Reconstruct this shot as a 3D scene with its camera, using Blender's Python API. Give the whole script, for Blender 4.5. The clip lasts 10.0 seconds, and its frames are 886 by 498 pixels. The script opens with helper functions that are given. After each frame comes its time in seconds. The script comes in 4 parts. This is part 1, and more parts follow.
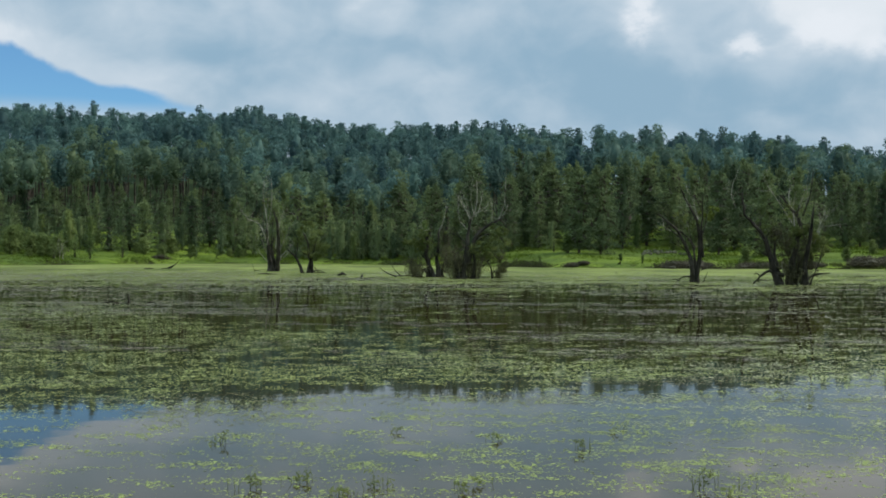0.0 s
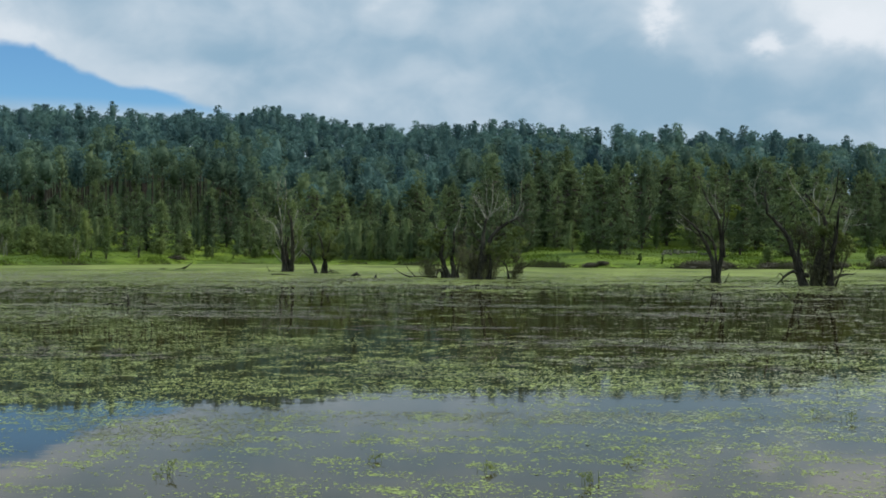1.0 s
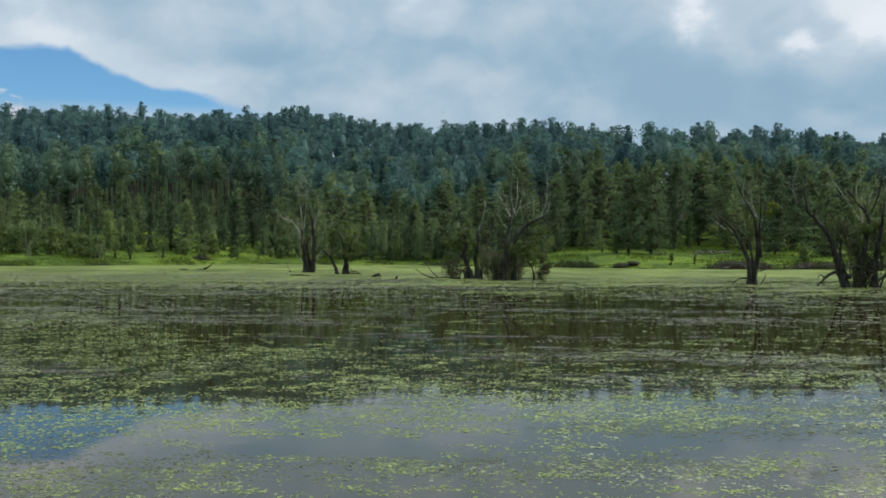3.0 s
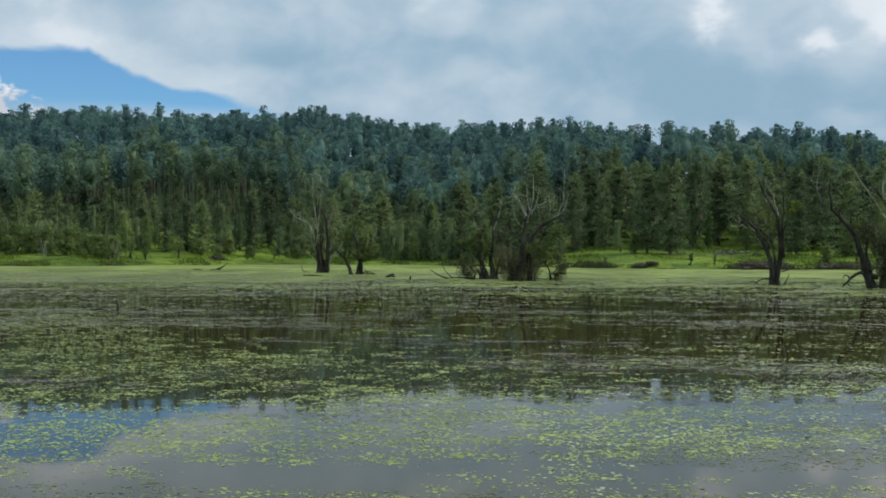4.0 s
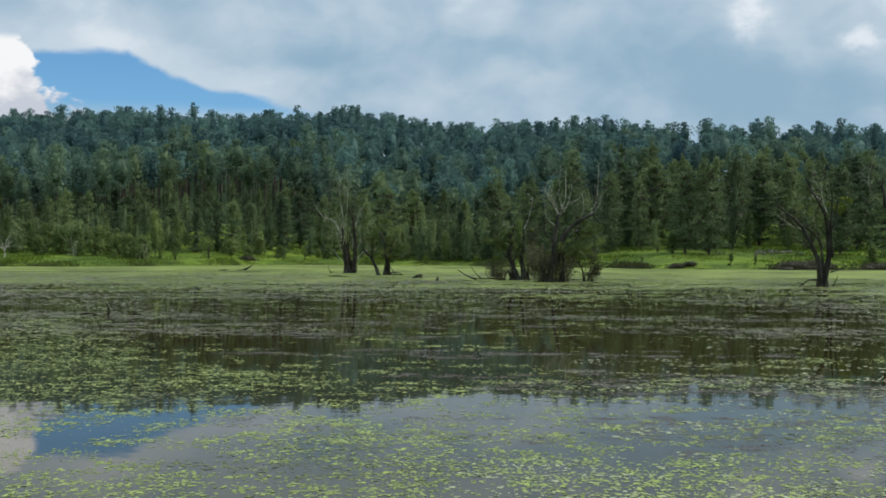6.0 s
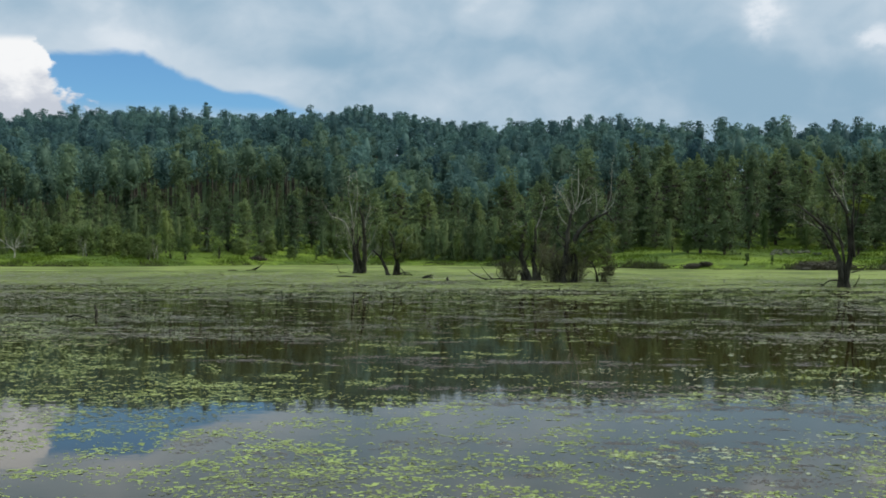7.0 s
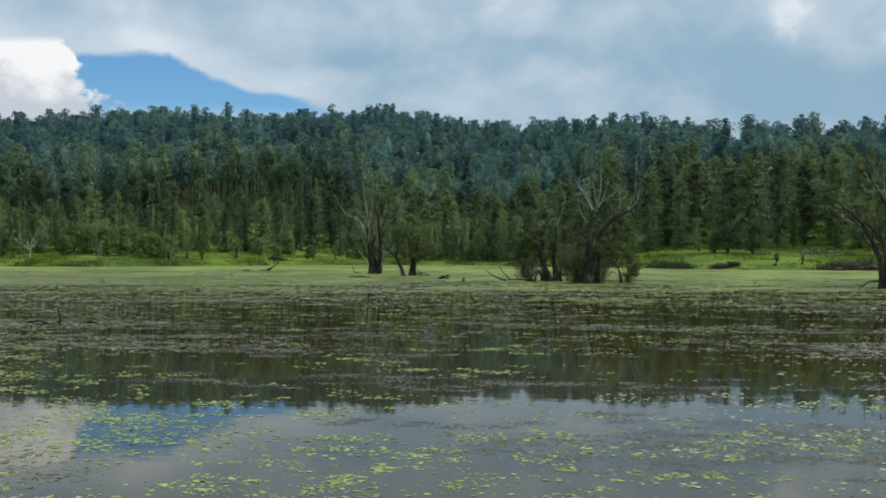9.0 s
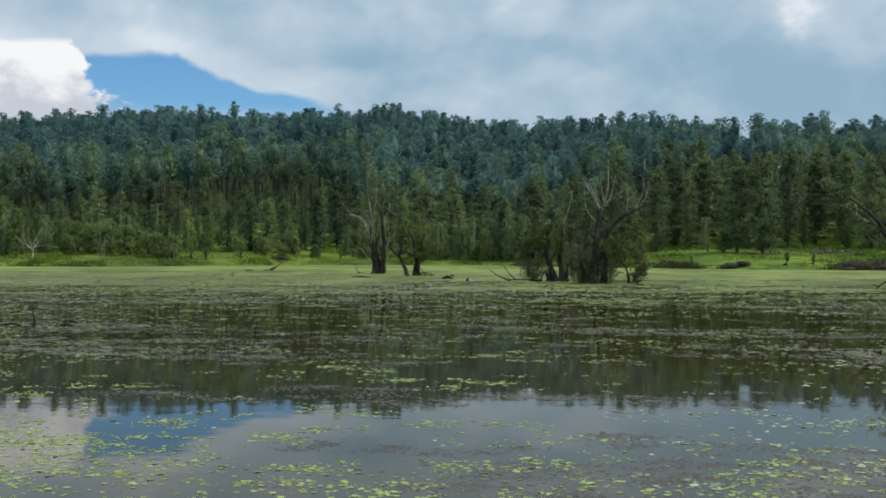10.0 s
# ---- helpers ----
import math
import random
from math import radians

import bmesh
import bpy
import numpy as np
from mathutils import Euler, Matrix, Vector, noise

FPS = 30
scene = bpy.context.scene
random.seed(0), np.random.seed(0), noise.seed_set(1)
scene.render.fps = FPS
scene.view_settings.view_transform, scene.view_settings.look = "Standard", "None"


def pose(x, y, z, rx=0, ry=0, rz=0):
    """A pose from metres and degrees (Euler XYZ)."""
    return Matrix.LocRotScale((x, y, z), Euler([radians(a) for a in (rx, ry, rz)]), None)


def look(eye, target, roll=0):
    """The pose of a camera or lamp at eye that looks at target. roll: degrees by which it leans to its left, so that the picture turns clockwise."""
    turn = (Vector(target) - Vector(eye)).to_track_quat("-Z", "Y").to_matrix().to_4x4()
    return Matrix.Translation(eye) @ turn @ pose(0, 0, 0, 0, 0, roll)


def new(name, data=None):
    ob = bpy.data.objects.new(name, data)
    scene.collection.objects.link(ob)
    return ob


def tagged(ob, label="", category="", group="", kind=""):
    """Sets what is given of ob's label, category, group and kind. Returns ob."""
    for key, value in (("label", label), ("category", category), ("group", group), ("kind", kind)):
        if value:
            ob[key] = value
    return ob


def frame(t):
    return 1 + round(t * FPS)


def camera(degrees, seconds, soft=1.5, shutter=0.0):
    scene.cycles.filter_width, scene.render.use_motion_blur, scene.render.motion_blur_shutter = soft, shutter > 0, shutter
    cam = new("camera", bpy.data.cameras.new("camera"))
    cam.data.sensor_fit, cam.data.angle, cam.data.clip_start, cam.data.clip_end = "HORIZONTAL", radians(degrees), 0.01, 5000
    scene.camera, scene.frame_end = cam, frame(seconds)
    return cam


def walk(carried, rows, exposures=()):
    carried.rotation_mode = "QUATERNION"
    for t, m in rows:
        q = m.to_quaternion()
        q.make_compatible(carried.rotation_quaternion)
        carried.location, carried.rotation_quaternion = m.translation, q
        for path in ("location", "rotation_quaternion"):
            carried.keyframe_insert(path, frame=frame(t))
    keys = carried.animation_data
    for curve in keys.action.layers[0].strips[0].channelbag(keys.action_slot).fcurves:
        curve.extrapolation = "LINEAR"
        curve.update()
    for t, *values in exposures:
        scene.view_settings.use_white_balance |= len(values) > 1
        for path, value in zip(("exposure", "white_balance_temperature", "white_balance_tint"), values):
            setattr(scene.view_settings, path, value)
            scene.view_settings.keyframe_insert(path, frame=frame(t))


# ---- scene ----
cam = camera(46, 10.0, soft=1.8)


def shot(x, y, z, pitch, yaw, roll):
    """A level camera turned by yaw, tipped up by pitch, leaning by roll, in degrees."""
    return pose(x, y, z, 90 + pitch, 0, yaw) @ pose(0, 0, 0, 0, 0, roll)


PATH = [
    (0.0, 0.000, -0.000, 1.800, 0.261, -0.000, 0.214),
    (0.5, 0.149, 0.739, 1.799, 0.265, 0.548, 0.204),
    (1.0, 0.289, 1.452, 1.798, 0.268, 1.051, 0.194),
    (1.5, 0.418, 2.148, 1.796, 0.270, 1.473, 0.185),
    (2.0, 0.539, 2.834, 1.793, 0.272, 1.864, 0.176),
    (2.5, 0.651, 3.517, 1.790, 0.274, 2.271, 0.167),
    (3.0, 0.754, 4.201, 1.786, 0.276, 2.717, 0.159),
    (3.5, 0.851, 4.891, 1.781, 0.278, 3.202, 0.151),
    (4.0, 0.940, 5.591, 1.776, 0.280, 3.714, 0.144),
    (4.5, 1.023, 6.302, 1.770, 0.283, 4.235, 0.137),
    (5.0, 1.099, 7.028, 1.763, 0.286, 4.747, 0.131),
    (5.5, 1.169, 7.768, 1.756, 0.289, 5.232, 0.125),
    (6.0, 1.234, 8.521, 1.748, 0.292, 5.677, 0.119),
    (6.5, 1.293, 9.287, 1.740, 0.295, 6.076, 0.114),
    (7.0, 1.346, 10.063, 1.731, 0.298, 6.437, 0.109),
    (7.5, 1.395, 10.846, 1.722, 0.300, 6.774, 0.104),
    (8.0, 1.439, 11.632, 1.712, 0.301, 7.108, 0.100),
    (8.5, 1.478, 12.415, 1.701, 0.301, 7.443, 0.097),
    (9.0, 1.512, 13.189, 1.690, 0.300, 7.754, 0.093),
    (9.5, 1.541, 13.948, 1.678, 0.298, 7.997, 0.090),
    (10.0, 1.566, 14.683, 1.666, 0.295, 8.176, 0.088),
]
walk(cam, [(t, shot(*v)) for t, *v in PATH])

# ---- light: a broken cloud deck with the sun from the right ----
SUN_EL, SUN_AZ = 47.0, 74.0  # degrees; azimuth from +Y towards +X
sun = new("sun", bpy.data.lights.new("sun", "SUN"))
sun.data.energy, sun.data.angle, sun.data.color = 3.3, radians(0.8), (1.0, 0.96, 0.89)
ce, se = math.cos(radians(SUN_EL)), math.sin(radians(SUN_EL))
sun.matrix_world = look((0, 0, 0), (-ce * math.sin(radians(SUN_AZ)), -ce * math.cos(radians(SUN_AZ)), -se))


class Nodes:
    """Short hand for building node trees."""

    def __init__(self, tree):
        self.tree = tree
        tree.nodes.clear()

    def add(self, kind, **sets):
        n = self.tree.nodes.new(kind)
        for k, v in sets.items():
            if k in n.inputs:
                n.inputs[k].default_value = v
            else:
                setattr(n, k, v)
        return n

    def link(self, a, b):
        self.tree.links.new(a, b)

    def put(self, socket, value):
        if isinstance(value, (int, float)):
            socket.default_value = value
        elif isinstance(value, (tuple, list)):
            socket.default_value = (*value, 1.0) if len(value) == 3 and len(socket.default_value) == 4 else value
        else:
            self.link(value, socket)

    def math(self, op, a, b=0.0, clamp=False):
        n = self.add("ShaderNodeMath", operation=op, use_clamp=clamp)
        self.put(n.inputs[0], a)
        self.put(n.inputs[1], b)
        return n.outputs[0]

    def ramp(self, value, lo, hi):
        """Smooth step of value from lo to hi."""
        n = self.add("ShaderNodeMapRange", interpolation_type="SMOOTHSTEP")
        self.put(n.inputs["Value"], value)
        n.inputs["From Min"].default_value, n.inputs["From Max"].default_value = lo, hi
        return n.outputs["Result"]

    def mix(self, factor, a, b):
        n = self.add("ShaderNodeMix", data_type="RGBA")
        self.put(n.inputs[0], factor)
        self.put(n.inputs[6], a)
        self.put(n.inputs[7], b)
        return n.outputs[2]

    def noise(self, vector, scale, detail=4.0, rough=0.55, warp=0.0):
        n = self.add("ShaderNodeTexNoise")
        if vector is not None:
            self.link(vector, n.inputs["Vector"])
        for k, v in (("Scale", scale), ("Detail", detail), ("Roughness", rough), ("Distortion", warp)):
            n.inputs[k].default_value = v
        return n.outputs["Fac"]

    def scaled(self, vector, sx, sy, sz):
        n = self.add("ShaderNodeVectorMath", operation="MULTIPLY")
        self.link(vector, n.inputs[0])
        n.inputs[1].default_value = (sx, sy, sz)
        return n.outputs[0]


world = bpy.data.worlds.new("sky")
scene.world = world
world.use_nodes = True
W = Nodes(world.node_tree)
way = W.add("ShaderNodeTexCoord").outputs["Generated"]
sep = W.add("ShaderNodeSeparateXYZ")
W.link(way, sep.inputs[0])
dx, dy, dz = sep.outputs
az = W.math("MULTIPLY", W.math("ARCTAN2", dx, dy), 180 / math.pi)
el = W.math("MULTIPLY", W.math("ARCSINE", dz), 180 / math.pi)
flat = W.add("ShaderNodeCombineXYZ")
W.link(W.math("MULTIPLY", az, 0.1), flat.inputs[0])
W.link(W.math("MULTIPLY", el, 0.2), flat.inputs[1])
flat = flat.outputs[0]
puffy = W.scaled(flat, 1.35, 1.0, 1.0)
broad = W.noise(puffy, 0.75, 3.0, 0.5, 0.5)
fine = W.noise(puffy, 2.0, 5.0, 0.52, 0.3)
billow = W.noise(puffy, 4.5, 5.0, 0.6, 0.1)
heaped = W.noise(puffy, 2.6, 2.0, 0.5)
sky = W.add("ShaderNodeTexSky", sky_type="NISHITA", sun_disc=False, sun_elevation=radians(SUN_EL), sun_rotation=radians(SUN_AZ))
sky.air_density, sky.dust_density, sky.ozone_density = 1.0, 0.1, 3.0
blue = W.add("ShaderNodeVectorMath", operation="MULTIPLY")
W.link(sky.outputs[0], blue.inputs[0])
blue.inputs[1].default_value = (0.066, 0.099, 0.119)
# the deck: grey bellies and brighter folds
def swell(a, e, wa, we):
    """A broad soft fold of the deck round an azimuth and elevation."""
    p = W.math("POWER", W.math("DIVIDE", W.math("SUBTRACT", az, a), wa), 2.0)
    q = W.math("POWER", W.math("DIVIDE", W.math("SUBTRACT", el, e), we), 2.0)
    return W.math("POWER", 2.718, W.math("MULTIPLY", W.math("ADD", p, q), -1.0))


folds = W.math("ADD", W.math("MULTIPLY", broad, 0.52), W.math("MULTIPLY", fine, 0.48))
FOLDS = [(-19.0, 12.6, 7.0, 1.6, 0.04), (-13.5, 9.6, 2.2, 0.7, 0.10), (-12.4, 10.6, 2.0, 0.7, -0.12), (-8.0, 13.2, 5.0, 1.2, 0.06), (-9.5, 8.4, 2.4, 0.5, 0.06), (-2.0, 11.2, 3.2, 0.8, -0.10), (1.5, 12.9, 2.0, 0.6, 0.07), (5.5, 10.6, 4.2, 1.1, -0.15),
         (12.0, 8.2, 9.0, 1.6, -0.15), (11.0, 12.9, 1.5, 1.6, 0.16), (21.0, 12.7, 4.2, 2.2, 0.32), (20.0, 19.0, 7.0, 4.0, 0.40), (25.0, 9.0, 6.0, 1.8, -0.05)]
for a, e, wa, we, k in FOLDS:
    folds = W.math("ADD", folds, W.math("MULTIPLY", swell(a, e, wa, we), k))
deck = W.mix(W.ramp(folds, 0.28, 0.72), (0.285, 0.44, 0.575), (0.545, 0.65, 0.745))
deck = W.mix(W.math("MULTIPLY", W.ramp(folds, 0.58, 0.76), 0.8), deck, (0.80, 0.85, 0.90))
# bright torn puffs in the deck
for a, e, wa, we in ((16.2, 10.9, 1.15, 0.75), (20.3, 11.6, 2.0, 1.3), (22.6, 10.5, 1.0, 0.7), (10.6, 12.6, 1.0, 1.5)):
    torn = W.math("MULTIPLY", swell(a, e, wa, we), W.math("ADD", W.math("MULTIPLY", W.math("SUBTRACT", billow, 0.5), 3.0), 1.0))
    deck = W.mix(W.math("MULTIPLY", W.ramp(torn, 0.15, 1.0), 0.8), deck, (0.80, 0.85, 0.91))
# deck brightened overhead, above the view, to add light on the trees
higher = W.add("ShaderNodeVectorMath", operation="SCALE")
W.link(deck, higher.inputs[0])
W.link(W.math("ADD", W.math("MULTIPLY", W.ramp(el, 15.0, 48.0), 0.9), 1.0), higher.inputs["Scale"])
deck = higher.outputs[0]
# a wedge of open sky low on the left
wob = W.math("MULTIPLY", W.math("SUBTRACT", fine, 0.5), 1.5)
steep = W.math("ADD", W.math("MULTIPLY", W.math("ADD", az, 22.0), -0.39), 10.25)
slack = W.math("ADD", W.math("MULTIPLY", W.math("ADD", az, 18.8), -0.20), 8.95)
upper = W.math("MINIMUM", W.math("MAXIMUM", steep, slack), 10.45)
inside = W.math("ADD", W.math("SUBTRACT", upper, el), wob)
gap = W.math("MULTIPLY", W.ramp(inside, -0.10, 0.35), W.ramp(W.math("ADD", el, W.math("MULTIPLY", wob, 0.3)), 6.9, 8.1))
# the deck is bright where it frays out over the wedge
rim = W.math("MULTIPLY", W.math("MULTIPLY", W.math("MULTIPLY", W.ramp(inside, -2.2, -0.2), W.ramp(inside, 0.6, 0.0)), W.ramp(az, -13.5, -17.0)), 0.35)
deck = W.mix(rim, deck, (0.72, 0.79, 0.86))
# a white heap cloud standing in the wedge
edge = W.math("SUBTRACT", -25.9, W.math("MULTIPLY", W.math("SUBTRACT", el, 8.2), 0.6))
lump = W.math("ADD", W.math("ADD", W.math("MULTIPLY", W.math("SUBTRACT", billow, 0.5), 2.6), W.math("MULTIPLY", W.math("SUBTRACT", heaped, 0.52), 4.5)), W.math("SUBTRACT", edge, az))
heap = W.math("MULTIPLY", W.ramp(lump, -0.15, 0.25), W.ramp(W.math("ADD", el, W.math("MULTIPLY", wob, 0.45)), 11.1, 10.6))
air = W.mix(gap, deck, blue.outputs[0])
shaded = W.math("ADD", W.math("MULTIPLY", billow, 0.7), W.math("MULTIPLY", W.math("SUBTRACT", el, 7.6), 0.14))
white = W.mix(W.ramp(shaded, 0.32, 0.68), (0.56, 0.60, 0.68), (0.92, 0.93, 0.94))
air = W.mix(heap, air, white)
glow = W.add("ShaderNodeBackground")
W.link(air, glow.inputs["Color"])
glow.inputs["Strength"].default_value = 1.0
W.link(glow.outputs[0], W.add("ShaderNodeOutputWorld").inputs["Surface"])


# ---- materials ----
def material(name):
    m = bpy.data.materials.new(name)
    m.use_nodes = True
    return m, Nodes(m.node_tree)


def finish(n, color, rough=0.8, bump=None, depth=0.02, **sets):
    b = n.add("ShaderNodeBsdfPrincipled", Roughness=rough, **sets)
    n.put(b.inputs["Base Color"], color)
    if rough > 0.5:
        b.inputs["Specular IOR Level"].default_value = 0.12
    if bump is not None:
        h = n.add("ShaderNodeBump", Strength=0.8, Distance=depth)
        n.link(bump, h.inputs["Height"])
        n.link(h.outputs[0], b.inputs["Normal"])
    n.link(b.outputs[0], n.add("ShaderNodeOutputMaterial").inputs["Surface"])
    return b


def foliage(name, dark, light, patch, through_light=0.25, own=0.6):
    """Leaves: a tint for each plant, one for each spray, and broad patches."""
    m, n = material(name)
    geo = n.add("ShaderNodeNewGeometry")
    place = geo.outputs["Position"]
    big = n.noise(place, patch, 2.0)
    if name == "hazed_hill_needles":
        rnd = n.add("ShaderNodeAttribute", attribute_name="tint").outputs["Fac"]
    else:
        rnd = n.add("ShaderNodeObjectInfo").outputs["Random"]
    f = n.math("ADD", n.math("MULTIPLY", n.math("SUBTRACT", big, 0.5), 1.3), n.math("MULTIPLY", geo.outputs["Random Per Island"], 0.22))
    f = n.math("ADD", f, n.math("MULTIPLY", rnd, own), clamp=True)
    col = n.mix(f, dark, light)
    # aerial haze put into the needle colour: teal uphill, olive lower down
    if name == "hazed_hill_needles":
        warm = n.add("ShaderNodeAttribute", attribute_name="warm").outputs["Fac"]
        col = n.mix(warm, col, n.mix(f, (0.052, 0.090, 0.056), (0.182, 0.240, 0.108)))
    d = n.add("ShaderNodeBsdfPrincipled", Roughness=0.65)
    d.inputs["Specular IOR Level"].default_value = 0.1
    n.link(col, d.inputs["Base Color"])
    t = n.add("ShaderNodeBsdfTranslucent")
    n.link(col, t.inputs["Color"])
    x = n.add("ShaderNodeMixShader", Fac=through_light)
    n.link(d.outputs[0], x.inputs[1])
    n.link(t.outputs[0], x.inputs[2])
    n.link(x.outputs[0], n.add("ShaderNodeOutputMaterial").inputs["Surface"])
    return m


def bark(name, dark, light, scale=6.0):
    m, n = material(name)
    place = n.add("ShaderNodeNewGeometry").outputs["Position"]
    streak = n.noise(n.scaled(place, 1.0, 1.0, 0.25), scale, 6.0, 0.65)
    blotch = n.noise(place, 0.9, 3.0)
    f = n.math("ADD", n.math("MULTIPLY", streak, 0.7), n.math("MULTIPLY", blotch, 0.5))
    finish(n, n.mix(n.ramp(f, 0.42, 0.8), dark, light), 0.9, streak, 0.03)
    return m


PINE = foliage("pine_needles", (0.056, 0.088, 0.046), (0.215, 0.272, 0.108), 0.05, 0.3, own=0.75)
# bluish needle colours carry the hillside's haze
HILL = foliage("hazed_hill_needles", (0.044, 0.092, 0.098), (0.130, 0.226, 0.186), 0.03, 0.42, own=0.8)
BUSH = foliage("bush_leaves", (0.075, 0.115, 0.034), (0.220, 0.270, 0.088), 0.12, 0.45)
SCRUB = foliage("dry_scrub", (0.058, 0.052, 0.034), (0.125, 0.112, 0.074), 0.2)
WILLOW = foliage("willow_leaves", (0.075, 0.105, 0.030), (0.215, 0.250, 0.078), 0.5, 0.5)
TWIGGY = foliage("withered_twigs", (0.060, 0.058, 0.036), (0.165, 0.160, 0.082), 0.9, 0.35)
YELLOW = foliage("yellow_leaves", (0.10, 0.14, 0.02), (0.19, 0.22, 0.04), 0.5)
BARK_DARK = bark("wet_bark", (0.012, 0.011, 0.0085), (0.072, 0.066, 0.048))
BARK_PALE = bark("bleached_wood", (0.13, 0.12, 0.09), (0.46, 0.44, 0.35))
BARK_PINE = bark("pine_bark", (0.035, 0.030, 0.024), (0.12, 0.10, 0.078))


def make_water():
    m, n = material("lake_water")
    place = n.add("ShaderNodeNewGeometry").outputs["Position"]
    murk = n.mix(n.ramp(n.noise(place, 0.12, 3.0), 0.35, 0.65), (0.026, 0.0208, 0.0052), (0.034, 0.0272, 0.0072))
    swell = n.noise(n.scaled(place, 0.6, 1.0, 1.0), 0.5, 2.0)
    breath = n.noise(n.scaled(place, 1.0, 1.6, 1.0), 3.0, 3.0)
    h = n.math("ADD", swell, n.math("MULTIPLY", breath, 0.16))
    finish(n, murk, 0.015, h, 0.005, IOR=1.25)
    return m


def make_pads(name, dark, light, tip, brown=False):
    m, n = material(name)
    geo = n.add("ShaderNodeNewGeometry")
    place = geo.outputs["Position"]
    f = n.math("ADD", n.math("MULTIPLY", geo.outputs["Random Per Island"], 0.6), n.math("MULTIPLY", n.noise(place, 0.35, 3.0), 0.7))
    col = n.mix(n.ramp(f, 0.35, 0.95), dark, light)
    if brown:
        col = n.mix(n.math("MULTIPLY", n.ramp(n.noise(place, 0.06, 3.0), 0.45, 0.62), 0.7), col, (0.088, 0.084, 0.042))
    col = n.mix(n.ramp(n.noise(place, 40.0, 2.0), 0.55, 0.75), col, tip)
    finish(n, col, 0.45, n.noise(place, 60.0, 2.0), 0.01, **{"Specular IOR Level": 0.2})
    return m


def make_carpet():
    m, n = material("duckweed_carpet")
    place = n.add("ShaderNodeNewGeometry").outputs["Position"]
    a = n.noise(n.scaled(place, 0.8, 0.3, 1.0), 0.16, 5.0, 0.6, 0.5)
    b = n.noise(n.scaled(place, 0.35, 1.0, 1.0), 1.1, 6.0, 0.65)
    c = n.noise(n.scaled(place, 0.25, 0.5, 1.0), 0.3, 5.0, 0.65)
    col = n.mix(n.ramp(a, 0.36, 0.64), (0.086, 0.112, 0.020), (0.200, 0.238, 0.056))
    col = n.mix(n.math("MULTIPLY", n.ramp(c, 0.50, 0.68), 0.55), col, (0.085, 0.080, 0.040))
    col = n.mix(n.math("MULTIPLY", n.ramp(b, 0.50, 0.68), 0.75), col, (0.055, 0.065, 0.026))
    finish(n, col, 0.8, b, 0.03)
    return m


def make_ground():
    m, n = material("bank_grass")
    place = n.add("ShaderNodeNewGeometry").outputs["Position"]
    a = n.noise(place, 0.06, 5.0, 0.6, 0.4)
    b = n.noise(place, 1.1, 5.0, 0.65)
    col = n.mix(n.ramp(a, 0.36, 0.64), (0.056, 0.092, 0.010), (0.150, 0.212, 0.020))
    col = n.mix(n.math("MULTIPLY", n.ramp(b, 0.44, 0.66), 0.85), col, (0.040, 0.060, 0.010))
    # ground turns dark green behind the edge of the wood
    wood_floor = n.add("ShaderNodeAttribute", attribute_name="wood_floor").outputs["Fac"]
    col = n.mix(n.ramp(n.math("ADD", wood_floor, n.math("MULTIPLY", n.math("SUBTRACT", b, 0.5), 1.2)), 0.3, 0.7), col, (0.036, 0.058, 0.020))
    finish(n, col, 0.9, b, 0.15)
    return m


WATER = make_water()
PADS = make_pads("floating_leaves", (0.130, 0.165, 0.036), (0.290, 0.345, 0.085), (0.37, 0.41, 0.16))
PADS_PALE = make_pads("floating_leaves_dull", (0.076, 0.086, 0.032), (0.140, 0.152, 0.058), (0.18, 0.19, 0.09), True)
DEAD_WEED = make_pads("decaying_weed", (0.048, 0.038, 0.030), (0.095, 0.076, 0.060), (0.13, 0.11, 0.07))
TAN_WEED = make_pads("withered_leaves", (0.085, 0.076, 0.040), (0.165, 0.150, 0.080), (0.20, 0.19, 0.10))
# leaf colours with the sky's sheen painted in
SHEEN = make_pads("sheen_leaves", (0.19, 0.21, 0.11), (0.36, 0.38, 0.22), (0.44, 0.45, 0.30))
CARPET = make_carpet()
GRASS = make_ground()
REED = foliage("reeds", (0.05, 0.055, 0.025), (0.10, 0.10, 0.045), 0.3)
TUFT = foliage("young_reeds", (0.13, 0.16, 0.05), (0.30, 0.34, 0.12), 4.0, 0.5)
BLADE = foliage("grass_blades", (0.054, 0.092, 0.012), (0.142, 0.198, 0.025), 0.15, 0.4)
STONE = bark("pale_stone", (0.05, 0.056, 0.030), (0.125, 0.130, 0.080), 3.0)


# ---- building tools ----
def mesh_from(name, verts, faces, mat, smooth=True):
    """A mesh from arrays; faces is (n, 3) or (n, 4), or a list of both."""
    groups = [np.asarray(f, dtype=np.int32) for f in (faces if isinstance(faces, list) else [faces]) if len(f)]
    verts = np.asarray(verts, dtype=np.float32)
    me = bpy.data.meshes.new(name)
    me.vertices.add(len(verts))
    me.vertices.foreach_set("co", verts.ravel())
    loops = np.concatenate([g.ravel() for g in groups])
    sizes = np.concatenate([np.full(len(g), g.shape[1], dtype=np.int32) for g in groups])
    me.loops.add(len(loops))
    me.loops.foreach_set("vertex_index", loops)
    me.polygons.add(len(sizes))
    me.polygons.foreach_set("loop_start", np.concatenate([[0], np.cumsum(sizes)[:-1]]).astype(np.int32))
    me.polygons.foreach_set("use_smooth", np.full(len(sizes), smooth))
    me.update(calc_edges=True)
    me.validate()
    me.materials.append(mat)
    return me


def part(name, me, parent, label=""):
    ob = new(name, me)
    ob.parent = parent
    return tagged(ob, label) if label else ob


